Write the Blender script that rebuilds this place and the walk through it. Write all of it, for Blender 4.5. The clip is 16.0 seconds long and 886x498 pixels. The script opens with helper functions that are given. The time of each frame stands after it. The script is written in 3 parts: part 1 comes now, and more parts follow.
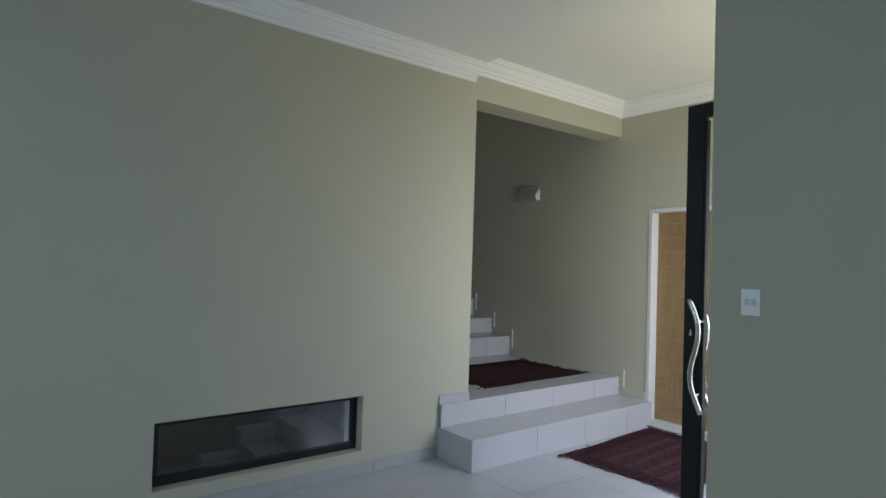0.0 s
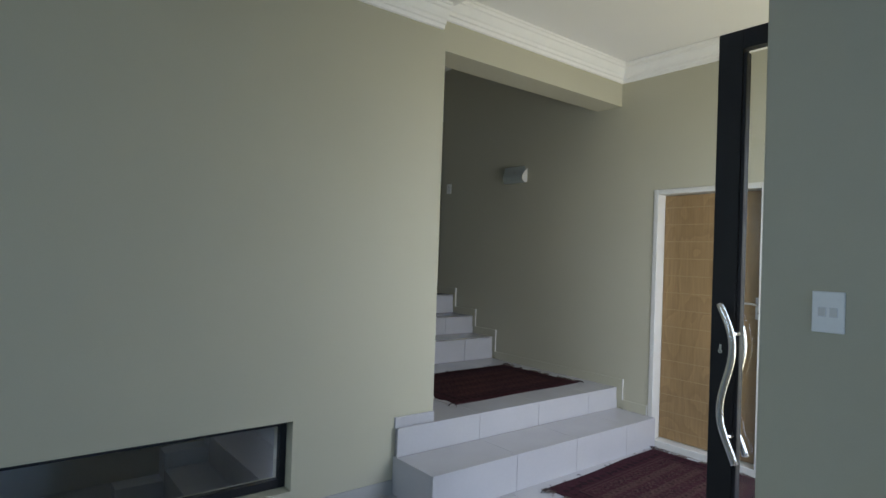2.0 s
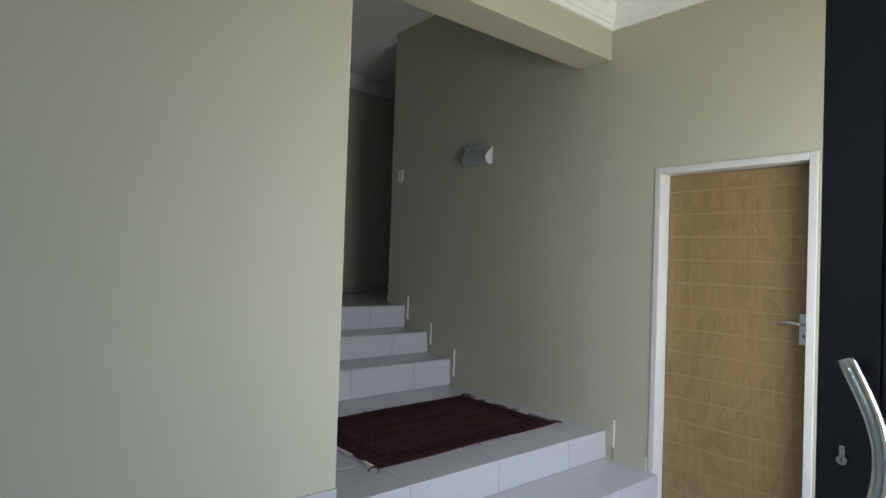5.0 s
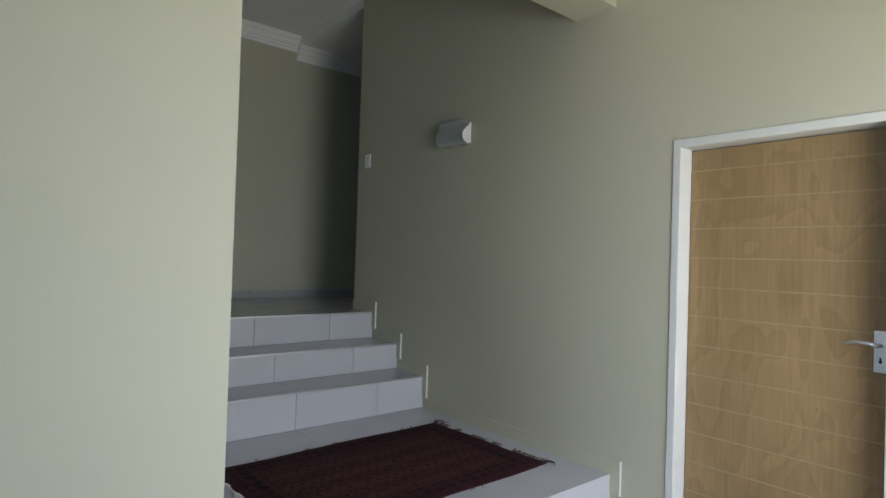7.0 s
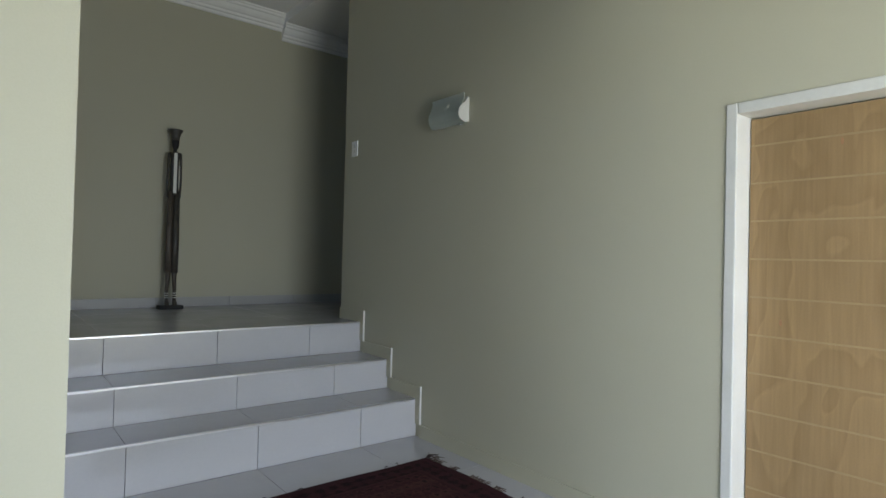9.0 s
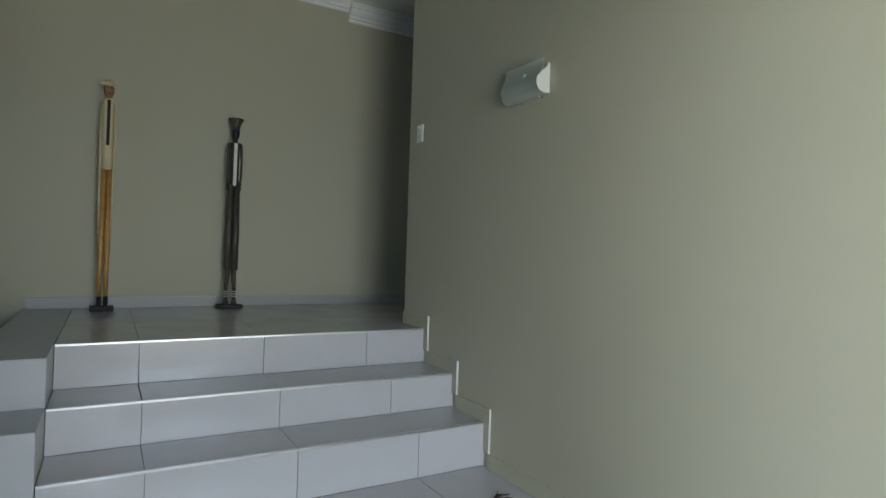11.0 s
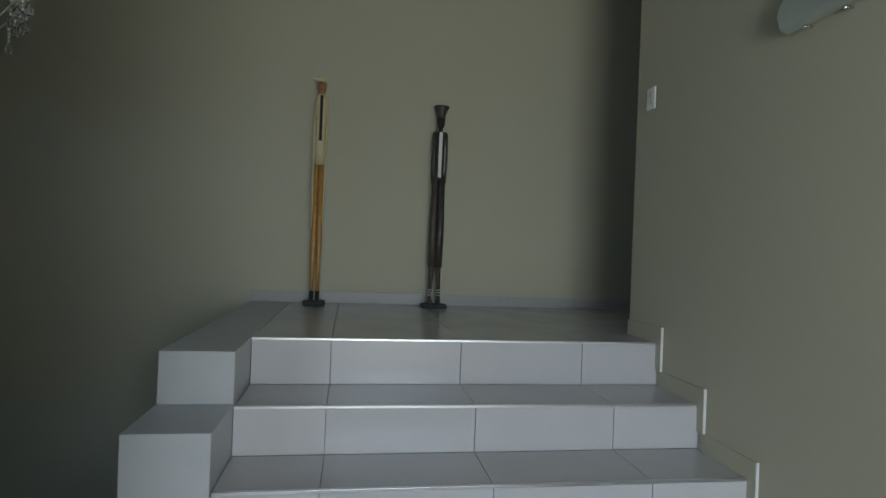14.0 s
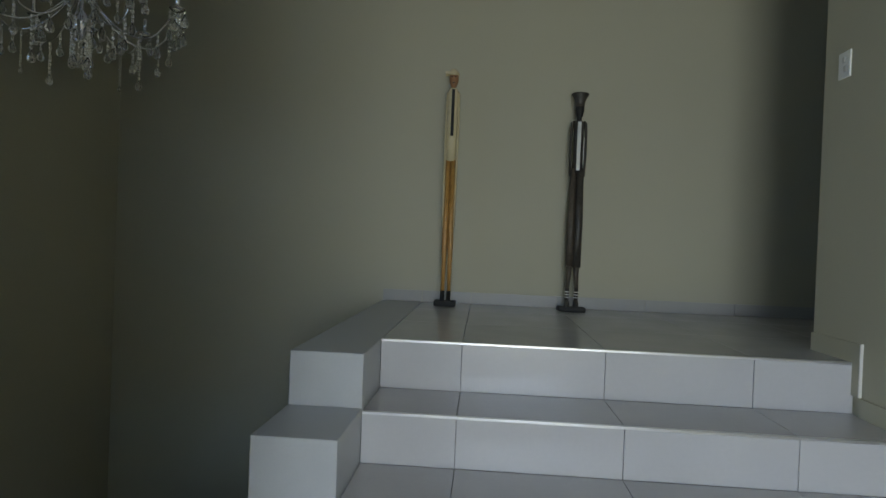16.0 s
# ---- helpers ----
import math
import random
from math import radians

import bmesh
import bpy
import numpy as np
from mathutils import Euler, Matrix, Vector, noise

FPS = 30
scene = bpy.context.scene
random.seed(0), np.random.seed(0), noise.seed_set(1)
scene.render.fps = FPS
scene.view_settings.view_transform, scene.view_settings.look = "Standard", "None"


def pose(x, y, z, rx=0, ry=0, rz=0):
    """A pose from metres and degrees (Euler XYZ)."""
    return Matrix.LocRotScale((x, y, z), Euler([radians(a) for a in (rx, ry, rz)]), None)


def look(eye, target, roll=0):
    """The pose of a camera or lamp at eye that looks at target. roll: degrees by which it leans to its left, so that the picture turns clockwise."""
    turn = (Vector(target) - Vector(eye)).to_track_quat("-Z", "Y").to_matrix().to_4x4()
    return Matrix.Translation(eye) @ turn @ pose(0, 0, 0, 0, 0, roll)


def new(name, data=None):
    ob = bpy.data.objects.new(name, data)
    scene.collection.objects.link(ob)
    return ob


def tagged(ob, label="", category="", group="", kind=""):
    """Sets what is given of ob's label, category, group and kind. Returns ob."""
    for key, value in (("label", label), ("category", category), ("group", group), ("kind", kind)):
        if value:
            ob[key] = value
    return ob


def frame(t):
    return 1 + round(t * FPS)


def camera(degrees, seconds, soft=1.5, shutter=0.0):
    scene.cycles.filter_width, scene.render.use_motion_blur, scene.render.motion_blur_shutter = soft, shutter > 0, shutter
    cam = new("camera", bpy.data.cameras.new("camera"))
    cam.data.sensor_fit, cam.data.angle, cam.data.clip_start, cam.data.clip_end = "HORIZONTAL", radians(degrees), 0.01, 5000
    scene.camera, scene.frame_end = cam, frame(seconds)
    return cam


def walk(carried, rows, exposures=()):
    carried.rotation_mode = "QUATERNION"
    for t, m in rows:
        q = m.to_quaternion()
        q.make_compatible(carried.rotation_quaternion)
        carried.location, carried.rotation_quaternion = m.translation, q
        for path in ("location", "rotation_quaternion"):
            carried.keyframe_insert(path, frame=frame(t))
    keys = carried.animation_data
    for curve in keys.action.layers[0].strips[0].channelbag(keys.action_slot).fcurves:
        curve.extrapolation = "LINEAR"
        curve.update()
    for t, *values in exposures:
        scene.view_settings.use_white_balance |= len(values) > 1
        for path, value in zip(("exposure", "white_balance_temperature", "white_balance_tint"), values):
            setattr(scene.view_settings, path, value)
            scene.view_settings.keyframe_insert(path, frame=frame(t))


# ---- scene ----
cam = camera(75.2, 16.0)
EXPOSURES = [(0.0, -0.98, 6500, 9), (3.5, -0.93, 6500, 9), (4.5, -0.83, 6500, 9), (7.0, -0.58, 6500, 9), (8.0, -0.48, 6500, 8), (10.5, -0.19, 6500, 4), (12.5, -0.13, 6500, 3), (14.0, -0.3, 6500, 3), (16.0, -0.2, 6500, 3)]
PATH = [
    (0, (-0.206, -0.181, 1.499), (1.023, 1.396, 1.549), 1.8),
    (0.5, (0.002, -0.083, 1.507), (1.233, 1.493, 1.557), 1.8),
    (1, (0.183, 0.032, 1.495), (1.415, 1.607, 1.526), 1.8),
    (1.5, (0.366, 0.217, 1.497), (1.602, 1.789, 1.52), 1.9),
    (2, (0.525, 0.366, 1.493), (1.766, 1.934, 1.516), 2.0),
    (2.5, (0.718, 0.493, 1.484), (1.963, 2.058, 1.512), 2.0),
    (3, (0.923, 0.619, 1.484), (2.171, 2.181, 1.511), 2.0),
    (3.5, (1.102, 0.749, 1.486), (2.354, 2.308, 1.514), 2.0),
    (4, (1.267, 0.882, 1.499), (2.526, 2.436, 1.531), 2.1),
    (4.5, (1.414, 1.004, 1.497), (2.685, 2.548, 1.53), 2.0),
    (7, (2.215, 1.612, 1.493), (3.504, 3.14, 1.526), 1.8),
    (7.5, (2.375, 1.745, 1.502), (3.664, 3.274, 1.533), 1.8),
    (8, (2.491, 1.847, 1.507), (3.778, 3.378, 1.534), 1.7),
    (10.3, (2.982, 2.258, 1.52), (4.097, 3.918, 1.541), 1.6),
    (10.5, (3.013, 2.303, 1.522), (4.1, 3.981, 1.537), 1.7),
    (11, (3.083, 2.396, 1.529), (4.092, 4.123, 1.537), 1.9),
    (11.5, (3.145, 2.48, 1.525), (4.056, 4.261, 1.533), 1.9),
    (12, (3.195, 2.583, 1.512), (4.004, 4.412, 1.523), 2.0),
    (12.5, (3.256, 2.682, 1.513), (3.938, 4.562, 1.516), 2.2),
    (13, (3.299, 2.764, 1.5), (3.857, 4.685, 1.499), 2.2),
    (13.5, (3.302, 2.836, 1.482), (3.741, 4.787, 1.482), 2.1),
    (14, (3.312, 2.922, 1.465), (3.625, 4.898, 1.465), 2.2),
    (14.5, (3.316, 2.993, 1.459), (3.512, 4.983, 1.457), 2.2),
    (15, (3.332, 3.041, 1.467), (3.402, 5.04, 1.452), 2.1),
    (15.5, (3.302, 3.096, 1.451), (3.276, 5.095, 1.438), 2.2),
    (16, (3.311, 3.133, 1.46), (3.17, 5.128, 1.44), 2.2),
]
walk(cam, [(t, look(eye, target, roll)) for t, eye, target, roll in PATH], EXPOSURES)
ENTRY_SKY, ENTRY_GROUND, PATIO_SKY, PATIO_GROUND, WEST_W, HALL_W = 100.0, 51.0, 110.0, 4.0, 60.0, 4.0

# ---- daylight ----
world = bpy.data.worlds.new("world")
scene.world = world
world.use_nodes = True
wn = world.node_tree.nodes
sky = wn.new("ShaderNodeTexSky")
sky.sky_type = "NISHITA"
sky.sun_disc = False
sky.sun_elevation, sky.sun_rotation = radians(55), radians(200)
world.node_tree.links.new(sky.outputs[0], wn["Background"].inputs[0])
wn["Background"].inputs[1].default_value = 0.12


def lamp(name, kind, m, power, colour, sx=1.0, sy=1.0, spread=180):
    data = bpy.data.lights.new(name, kind)
    data.energy, data.color = power, colour
    if kind == "AREA":
        data.shape, data.size, data.size_y, data.spread = "RECTANGLE", sx, sy, radians(spread)
    ob = new(name, data)
    ob.matrix_basis = m
    return ob


sun = lamp("sun", "SUN", look((0, 0, 30), (-6, 15, 0)), 3.0, (1.0, 0.94, 0.84))
sun.data.angle = radians(0.5)
# sky light falls in at a slant; light thrown back by lawn and paving rises
lamp("front_door_skylight", "AREA", look((3.72, 0.42, 1.5), (4.6, 3.4, -0.9)), ENTRY_SKY, (0.63, 0.74, 1.0), 1.5, 1.9, 150)
lamp("front_door_ground_light", "AREA", look((3.72, 0.44, 1.2), (4.7, 3.4, 3.9)), ENTRY_GROUND, (1.0, 0.94, 0.64), 1.5, 1.9, 160)
lamp("patio_door_skylight", "AREA", look((-0.5, -3.95, 1.2), (-1.7, 0, -3.0)), PATIO_SKY, (0.31, 0.57, 1.0), 4.0, 2.0)
lamp("patio_door_ground_light", "AREA", look((-0.5, -3.93, 1.1), (-0.5, 0, 3.0)), PATIO_GROUND, (0.95, 1.0, 0.6), 4.0, 2.0)
lamp("west_window_daylight", "AREA", look((-2.95, 1.85, 2.05), (-0.2, 1.85, 0.0)), WEST_W, (0.64, 0.80, 1.0), 2.6, 0.45, 150)
# added blue lamp at an unseen opening, set so the crystals sparkle
lamp("added_hall_light", "AREA", look((0.61, 5.0, 2.45), (2.7, 6.0, 1.9)), HALL_W, (0.42, 0.62, 1.0), 0.5, 0.7, 160)

# ---- materials ----
def material(name, colour, rough=0.5, metal=0.0, vary=0.06, scale=6.0, fine=120.0, bump=0.05, spec=0.5, tint=None, island=0.0, coat=0.0):
    """Two scales of noise over a base colour, fine relief, and a little difference between pieces."""
    m = bpy.data.materials.new(name)
    m.use_nodes = True
    nt = m.node_tree
    n, l = nt.nodes, nt.links
    b = n["Principled BSDF"]
    b.inputs["Metallic"].default_value = metal
    b.inputs["Specular IOR Level"].default_value = spec
    b.inputs["Coat Weight"].default_value = coat
    co = n.new("ShaderNodeTexCoord")
    big = n.new("ShaderNodeTexNoise")
    big.inputs["Scale"].default_value, big.inputs["Detail"].default_value = scale, 5
    small = n.new("ShaderNodeTexNoise")
    small.inputs["Scale"].default_value, small.inputs["Detail"].default_value = fine, 3
    geo = n.new("ShaderNodeNewGeometry")
    l.new(geo.outputs["Position"], big.inputs["Vector"])
    l.new(geo.outputs["Position"], small.inputs["Vector"])
    add = n.new("ShaderNodeMath")
    add.operation = "MULTIPLY_ADD"
    add.inputs[1].default_value, add.inputs[2].default_value = 0.35, 0.0
    l.new(small.outputs[0], add.inputs[0])
    mixf = n.new("ShaderNodeMath")
    mixf.operation = "MULTIPLY_ADD"
    mixf.inputs[1].default_value = 0.65
    l.new(big.outputs[0], mixf.inputs[0])
    l.new(add.outputs[0], mixf.inputs[2])
    ramp = n.new("ShaderNodeValToRGB")
    t = tint or colour
    ramp.color_ramp.elements[0].position, ramp.color_ramp.elements[1].position = 0.3, 0.7
    ramp.color_ramp.elements[0].color = (*[max(0, c * (1 - vary)) for c in t], 1)
    ramp.color_ramp.elements[1].color = (*[min(1, c * (1 + vary)) for c in colour], 1)
    l.new(mixf.outputs[0], ramp.inputs[0])
    out = ramp.outputs[0]
    if island:
        oi = n.new("ShaderNodeObjectInfo")
        hsv = n.new("ShaderNodeHueSaturation")
        mr = n.new("ShaderNodeMapRange")
        mr.inputs["To Min"].default_value, mr.inputs["To Max"].default_value = 1 - island, 1 + island
        l.new(oi.outputs["Random"], mr.inputs[0])
        l.new(mr.outputs[0], hsv.inputs["Value"])
        l.new(out, hsv.inputs["Color"])
        out = hsv.outputs[0]
    l.new(out, b.inputs["Base Color"])
    rr = n.new("ShaderNodeMapRange")
    rr.inputs["To Min"].default_value, rr.inputs["To Max"].default_value = max(0.02, rough - 0.07), min(1, rough + 0.07)
    l.new(big.outputs[0], rr.inputs[0])
    l.new(rr.outputs[0], b.inputs["Roughness"])
    bp = n.new("ShaderNodeBump")
    bp.inputs["Strength"].default_value, bp.inputs["Distance"].default_value = bump, 0.004
    l.new(small.outputs[0], bp.inputs["Height"])
    l.new(bp.outputs[0], b.inputs["Normal"])
    return m


def glass(name, colour, rough=0.0, weight=1.0):
    m = bpy.data.materials.new(name)
    m.use_nodes = True
    b = m.node_tree.nodes["Principled BSDF"]
    b.inputs["Base Color"].default_value = (*colour, 1)
    b.inputs["Roughness"].default_value = rough
    b.inputs["Transmission Weight"].default_value = weight
    b.inputs["IOR"].default_value = 1.5
    return m


PAINT = material("sage_wall_paint", (0.462, 0.440, 0.334), 0.62, vary=0.03, scale=1.3, fine=220, bump=0.06, spec=0.3)
WHITE = material("white_ceiling_paint", (0.80, 0.79, 0.77), 0.7, vary=0.02, scale=1.1, fine=160, bump=0.03, spec=0.3)
PLASTER = material("white_plaster", (0.82, 0.81, 0.78), 0.55, vary=0.03, scale=9, fine=200, bump=0.04)
GLOSS_WHITE = material("white_gloss_paint", (0.61, 0.60, 0.56), 0.32, vary=0.05, scale=9, fine=90, bump=0.06)
TILE = material("polished_porcelain", (0.45, 0.443, 0.455), 0.2, vary=0.035, scale=4, fine=60, bump=0.01, spec=0.5, island=0.025)
STEP_PAINT = material("white_step_plaster", (0.40, 0.41, 0.425), 0.38, vary=0.04, scale=7, fine=130, bump=0.05)
SKIRT = material("tile_skirting", (0.385, 0.375, 0.36), 0.42, vary=0.05, scale=6)
GROUT = material("grey_grout", (0.29, 0.285, 0.28), 0.9, vary=0.12, scale=20, fine=300, bump=0.2)
ALU = material("brushed_aluminium", (0.62, 0.62, 0.63), 0.36, metal=1.0, vary=0.04, scale=3, fine=40, bump=0.0)
STEEL = material("satin_stainless_steel", (0.62, 0.61, 0.60), 0.24, metal=1.0, vary=0.06, scale=20, fine=350, bump=0.03)
CHROME = material("chrome", (0.8, 0.8, 0.82), 0.08, metal=1.0, vary=0.03, bump=0.0)
BLACK = material("black_powder_coat", (0.012, 0.013, 0.016), 0.5, vary=0.2, scale=8, fine=500, bump=0.04, spec=0.3)
PLASTIC = material("white_plastic", (0.80, 0.80, 0.77), 0.3, vary=0.02, bump=0.0)
DARK = material("dark_slot", (0.02, 0.02, 0.02), 0.6, vary=0.1)
PANE = glass("clear_pane", (0.97, 0.985, 0.98))
FROST = glass("frosted_green_glass", (0.80, 0.86, 0.82), 0.45, 0.75)
CRYSTAL = glass("crystal", (0.97, 0.97, 1.0), 0.0)
CRYSTAL.node_tree.nodes["Principled BSDF"].inputs["IOR"].default_value = 2.0
CREAM = material("cream_painted_wood", (0.62, 0.53, 0.33), 0.4, vary=0.12, scale=14, fine=90)
HONEY = material("honey_stained_wood", (0.44, 0.235, 0.065), 0.38, vary=0.3, scale=18, fine=120, bump=0.1)
SKIN = material("carved_brown_wood", (0.30, 0.15, 0.07), 0.45, vary=0.2, scale=25)
EBONY = material("dark_carved_wood", (0.050, 0.044, 0.036), 0.42, vary=0.45, scale=22, fine=140, bump=0.15)
EBONY2 = material("grey_brown_carved_wood", (0.075, 0.06, 0.046), 0.5, vary=0.4, scale=26, fine=140, bump=0.15)
BLACKWOOD = material("black_painted_wood", (0.012, 0.012, 0.012), 0.65, vary=0.2)
BONE = material("white_painted_wood", (0.72, 0.71, 0.66), 0.45, vary=0.06)
EARTH = material("dry_lawn", (0.10, 0.11, 0.05), 0.95, vary=0.4, scale=1.5, fine=30, bump=0.4)
PAVING = material("pale_paving", (0.40, 0.37, 0.33), 0.85, vary=0.15, scale=2, fine=40, bump=0.2)
ROOF = material("terracotta_roof", (0.36, 0.16, 0.10), 0.8, vary=0.2, scale=4, fine=30, bump=0.2)
FACADE = material("pale_render", (0.62, 0.58, 0.50), 0.8, vary=0.06, scale=2)
LIME = material("concrete_floor_dark", (0.35, 0.34, 0.32), 0.5, vary=0.1, scale=3)


def plywood():
    m = material("raw_plywood", (0.275, 0.176, 0.081), 0.5, vary=0.1, scale=3, fine=180, bump=0.04)
    nt = m.node_tree
    n, l = nt.nodes, nt.links
    b = n["Principled BSDF"]
    old = b.inputs["Base Color"].links[0].from_socket
    geo = n.new("ShaderNodeNewGeometry")
    mp = n.new("ShaderNodeMapping")
    mp.inputs["Scale"].default_value = (1.0, 4.2, 1.9)
    l.new(geo.outputs["Position"], mp.inputs[0])
    nz = n.new("ShaderNodeTexNoise")
    nz.inputs["Scale"].default_value, nz.inputs["Detail"].default_value, nz.inputs["Distortion"].default_value = 1.1, 1.6, 0.35
    l.new(mp.outputs[0], nz.inputs[0])
    mul = n.new("ShaderNodeMath")
    mul.operation = "MULTIPLY"
    mul.inputs[1].default_value = 6.0
    l.new(nz.outputs[0], mul.inputs[0])
    fr = n.new("ShaderNodeMath")
    fr.operation = "FRACT"
    l.new(mul.outputs[0], fr.inputs[0])
    # rotary-cut figure: soft bands, each ending in a pale line, over fine upright streaks
    ramp = n.new("ShaderNodeValToRGB")
    e = ramp.color_ramp.elements
    e[0].position, e[0].color = 0.0, (0.91, 0.89, 0.86, 1)
    e[1].position, e[1].color = 1.0, (0.94, 0.93, 0.91, 1)
    for at, v in ((0.45, 1.0), (0.84, 1.04), (0.93, 1.09)):
        k = e.new(at)
        k.color = (v, v, v * 0.99, 1)
    l.new(fr.outputs[0], ramp.inputs[0])
    mp2 = n.new("ShaderNodeMapping")
    mp2.inputs["Scale"].default_value = (1.0, 70.0, 4.0)
    l.new(geo.outputs["Position"], mp2.inputs[0])
    streak = n.new("ShaderNodeTexNoise")
    streak.inputs["Scale"].default_value, streak.inputs["Detail"].default_value = 1.0, 4
    l.new(mp2.outputs[0], streak.inputs[0])
    sr = n.new("ShaderNodeValToRGB")
    sr.color_ramp.elements[0].position, sr.color_ramp.elements[1].position = 0.3, 0.7
    sr.color_ramp.elements[0].color, sr.color_ramp.elements[1].color = (0.9, 0.89, 0.86, 1), (1.08, 1.08, 1.07, 1)
    l.new(streak.outputs[0], sr.inputs[0])
    m0 = n.new("ShaderNodeMix")
    m0.data_type, m0.blend_type = "RGBA", "MULTIPLY"
    m0.inputs[0].default_value = 1.0
    l.new(old, m0.inputs[6])
    l.new(sr.outputs[0], m0.inputs[7])
    old = m0.outputs[2]
    mx = n.new("ShaderNodeMix")
    mx.data_type, mx.blend_type = "RGBA", "MULTIPLY"
    mx.inputs[0].default_value = 1.0
    l.new(old, mx.inputs[6])
    l.new(ramp.outputs[0], mx.inputs[7])
    l.new(mx.outputs[2], b.inputs["Base Color"])
    return m


PLY = plywood()
PLY_PALE = material("pale_groove_wood", (0.315, 0.22, 0.112), 0.6, vary=0.1, scale=20)


def rug_wool(name, ground, dark, light, sx, sy):
    """Woven rug: rows of small lozenges inside plain and patterned borders, from the object's own coordinates."""
    m = material(name, ground, 0.95, vary=0.25, scale=14, fine=420, bump=0.5, spec=0.1)
    nt = m.node_tree
    n, l = nt.nodes, nt.links
    b = n["Principled BSDF"]
    base = b.inputs["Base Color"].links[0].from_socket
    tc = n.new("ShaderNodeTexCoord")
    sep = n.new("ShaderNodeSeparateXYZ")
    l.new(tc.outputs["Object"], sep.inputs[0])

    def math(op, a, c=None, d=None):
        k = n.new("ShaderNodeMath")
        k.operation = op
        for i, v in enumerate((a, c, d)):
            if v is None:
                continue
            if isinstance(v, (int, float)):
                k.inputs[i].default_value = v
            else:
                l.new(v, k.inputs[i])
        return k.outputs[0]

    def mix(f, a, colour):
        k = n.new("ShaderNodeMix")
        k.data_type = "RGBA"
        l.new(f, k.inputs[0])
        l.new(a, k.inputs[6])
        k.inputs[7].default_value = (*colour, 1)
        return k.outputs[2]

    ax = math("SUBTRACT", sx / 2, math("ABSOLUTE", sep.outputs[0]))
    ay = math("SUBTRACT", sy / 2, math("ABSOLUTE", sep.outputs[1]))
    edge = math("MINIMUM", ax, ay)
    nz = n.new("ShaderNodeTexNoise")
    nz.inputs["Scale"].default_value = 60
    l.new(tc.outputs["Object"], nz.inputs[0])
    wob = math("MULTIPLY", math("SUBTRACT", nz.outputs[0], 0.5), 1.5)
    u = math("ABSOLUTE", math("SUBTRACT", math("FRACT", math("MULTIPLY", sep.outputs[0], 19.0)), 0.5))
    v = math("ABSOLUTE", math("SUBTRACT", math("FRACT", math("MULTIPLY", sep.outputs[1], 13.0)), 0.5))
    loz = math("ADD", math("ADD", u, v), wob)
    ringa = math("MULTIPLY", math("GREATER_THAN", loz, 0.3), math("LESS_THAN", loz, 0.46))
    core = math("LESS_THAN", loz, 0.17)
    rows = math("LESS_THAN", math("FRACT", math("ADD", math("MULTIPLY", sep.outputs[1], 6.5), math("MULTIPLY", wob, 0.12))), 0.4)
    inner = math("GREATER_THAN", edge, 0.17)
    bands = math("MULTIPLY", math("GREATER_THAN", edge, 0.05), math("LESS_THAN", edge, 0.14))
    field = math("MULTIPLY", inner, math("MULTIPLY", ringa, 0.55))
    c = mix(field, base, light)
    c = mix(math("MULTIPLY", inner, math("MULTIPLY", rows, 0.3)), c, light)
    c = mix(math("MULTIPLY", inner, math("MULTIPLY", core, 0.7)), c, dark)
    small = math("ADD", math("ABSOLUTE", math("SUBTRACT", math("FRACT", math("MULTIPLY", sep.outputs[0], 14.0)), 0.5)),
                 math("ABSOLUTE", math("SUBTRACT", math("FRACT", math("MULTIPLY", sep.outputs[1], 14.0)), 0.5)))
    c = mix(math("MULTIPLY", bands, math("MULTIPLY", math("LESS_THAN", math("ADD", small, wob), 0.42), 0.7)), c, dark)
    c = mix(math("MULTIPLY", math("GREATER_THAN", edge, 0.14), math("MULTIPLY", math("LESS_THAN", edge, 0.155), 0.22)), c, light)
    l.new(c, b.inputs["Base Color"])
    return m


RUG_A = rug_wool("maroon_wool", (0.042, 0.0135, 0.020), (0.012, 0.007, 0.010), (0.105, 0.068, 0.054), 1.34, 0.98)
RUG_B = rug_wool("dark_maroon_wool", (0.041, 0.0145, 0.0175), (0.010, 0.007, 0.009), (0.085, 0.040, 0.031), 1.44, 0.92)
FRINGE = material("grey_wool_fringe", (0.085, 0.06, 0.05), 0.95, vary=0.4, scale=60)
CORD = material("dark_wool_cord", (0.03, 0.018, 0.018), 0.95, vary=0.4, scale=60)
FRINGE_PALE = material("pale_wool_fringe", (0.50, 0.47, 0.44), 0.95, vary=0.3, scale=60)

# ---- builders ----
def box(bm, x0, x1, y0, y1, z0, z1, bevel=0.0):
    r = bmesh.ops.create_cube(bm, size=1, matrix=Matrix.Translation(((x0 + x1) / 2, (y0 + y1) / 2, (z0 + z1) / 2)) @ Matrix.Diagonal((abs(x1 - x0), abs(y1 - y0), abs(z1 - z0), 1)))
    if bevel:
        es = list({e for v in r["verts"] for e in v.link_edges})
        bmesh.ops.bevel(bm, geom=es, offset=bevel, segments=2, affect="EDGES", profile=0.5)
    return bm


def boxed(*args, **kw):
    return box(bmesh.new(), *args, **kw)


def finish(name, bm, mat, smooth=False):
    bmesh.ops.recalc_face_normals(bm, faces=bm.faces[:])
    me = bpy.data.meshes.new(name)
    bm.to_mesh(me)
    bm.free()
    for m in (mat if isinstance(mat, (list, tuple)) else [mat]):
        me.materials.append(m)
    if smooth:
        for p in me.polygons:
            p.use_smooth = True
    return me


def thing(name, base, label, category, group="", kind=""):
    e = new(name)
    e.empty_display_size = 0.1
    e.matrix_basis = Matrix.Translation(base)
    return tagged(e, label, category, group, kind)


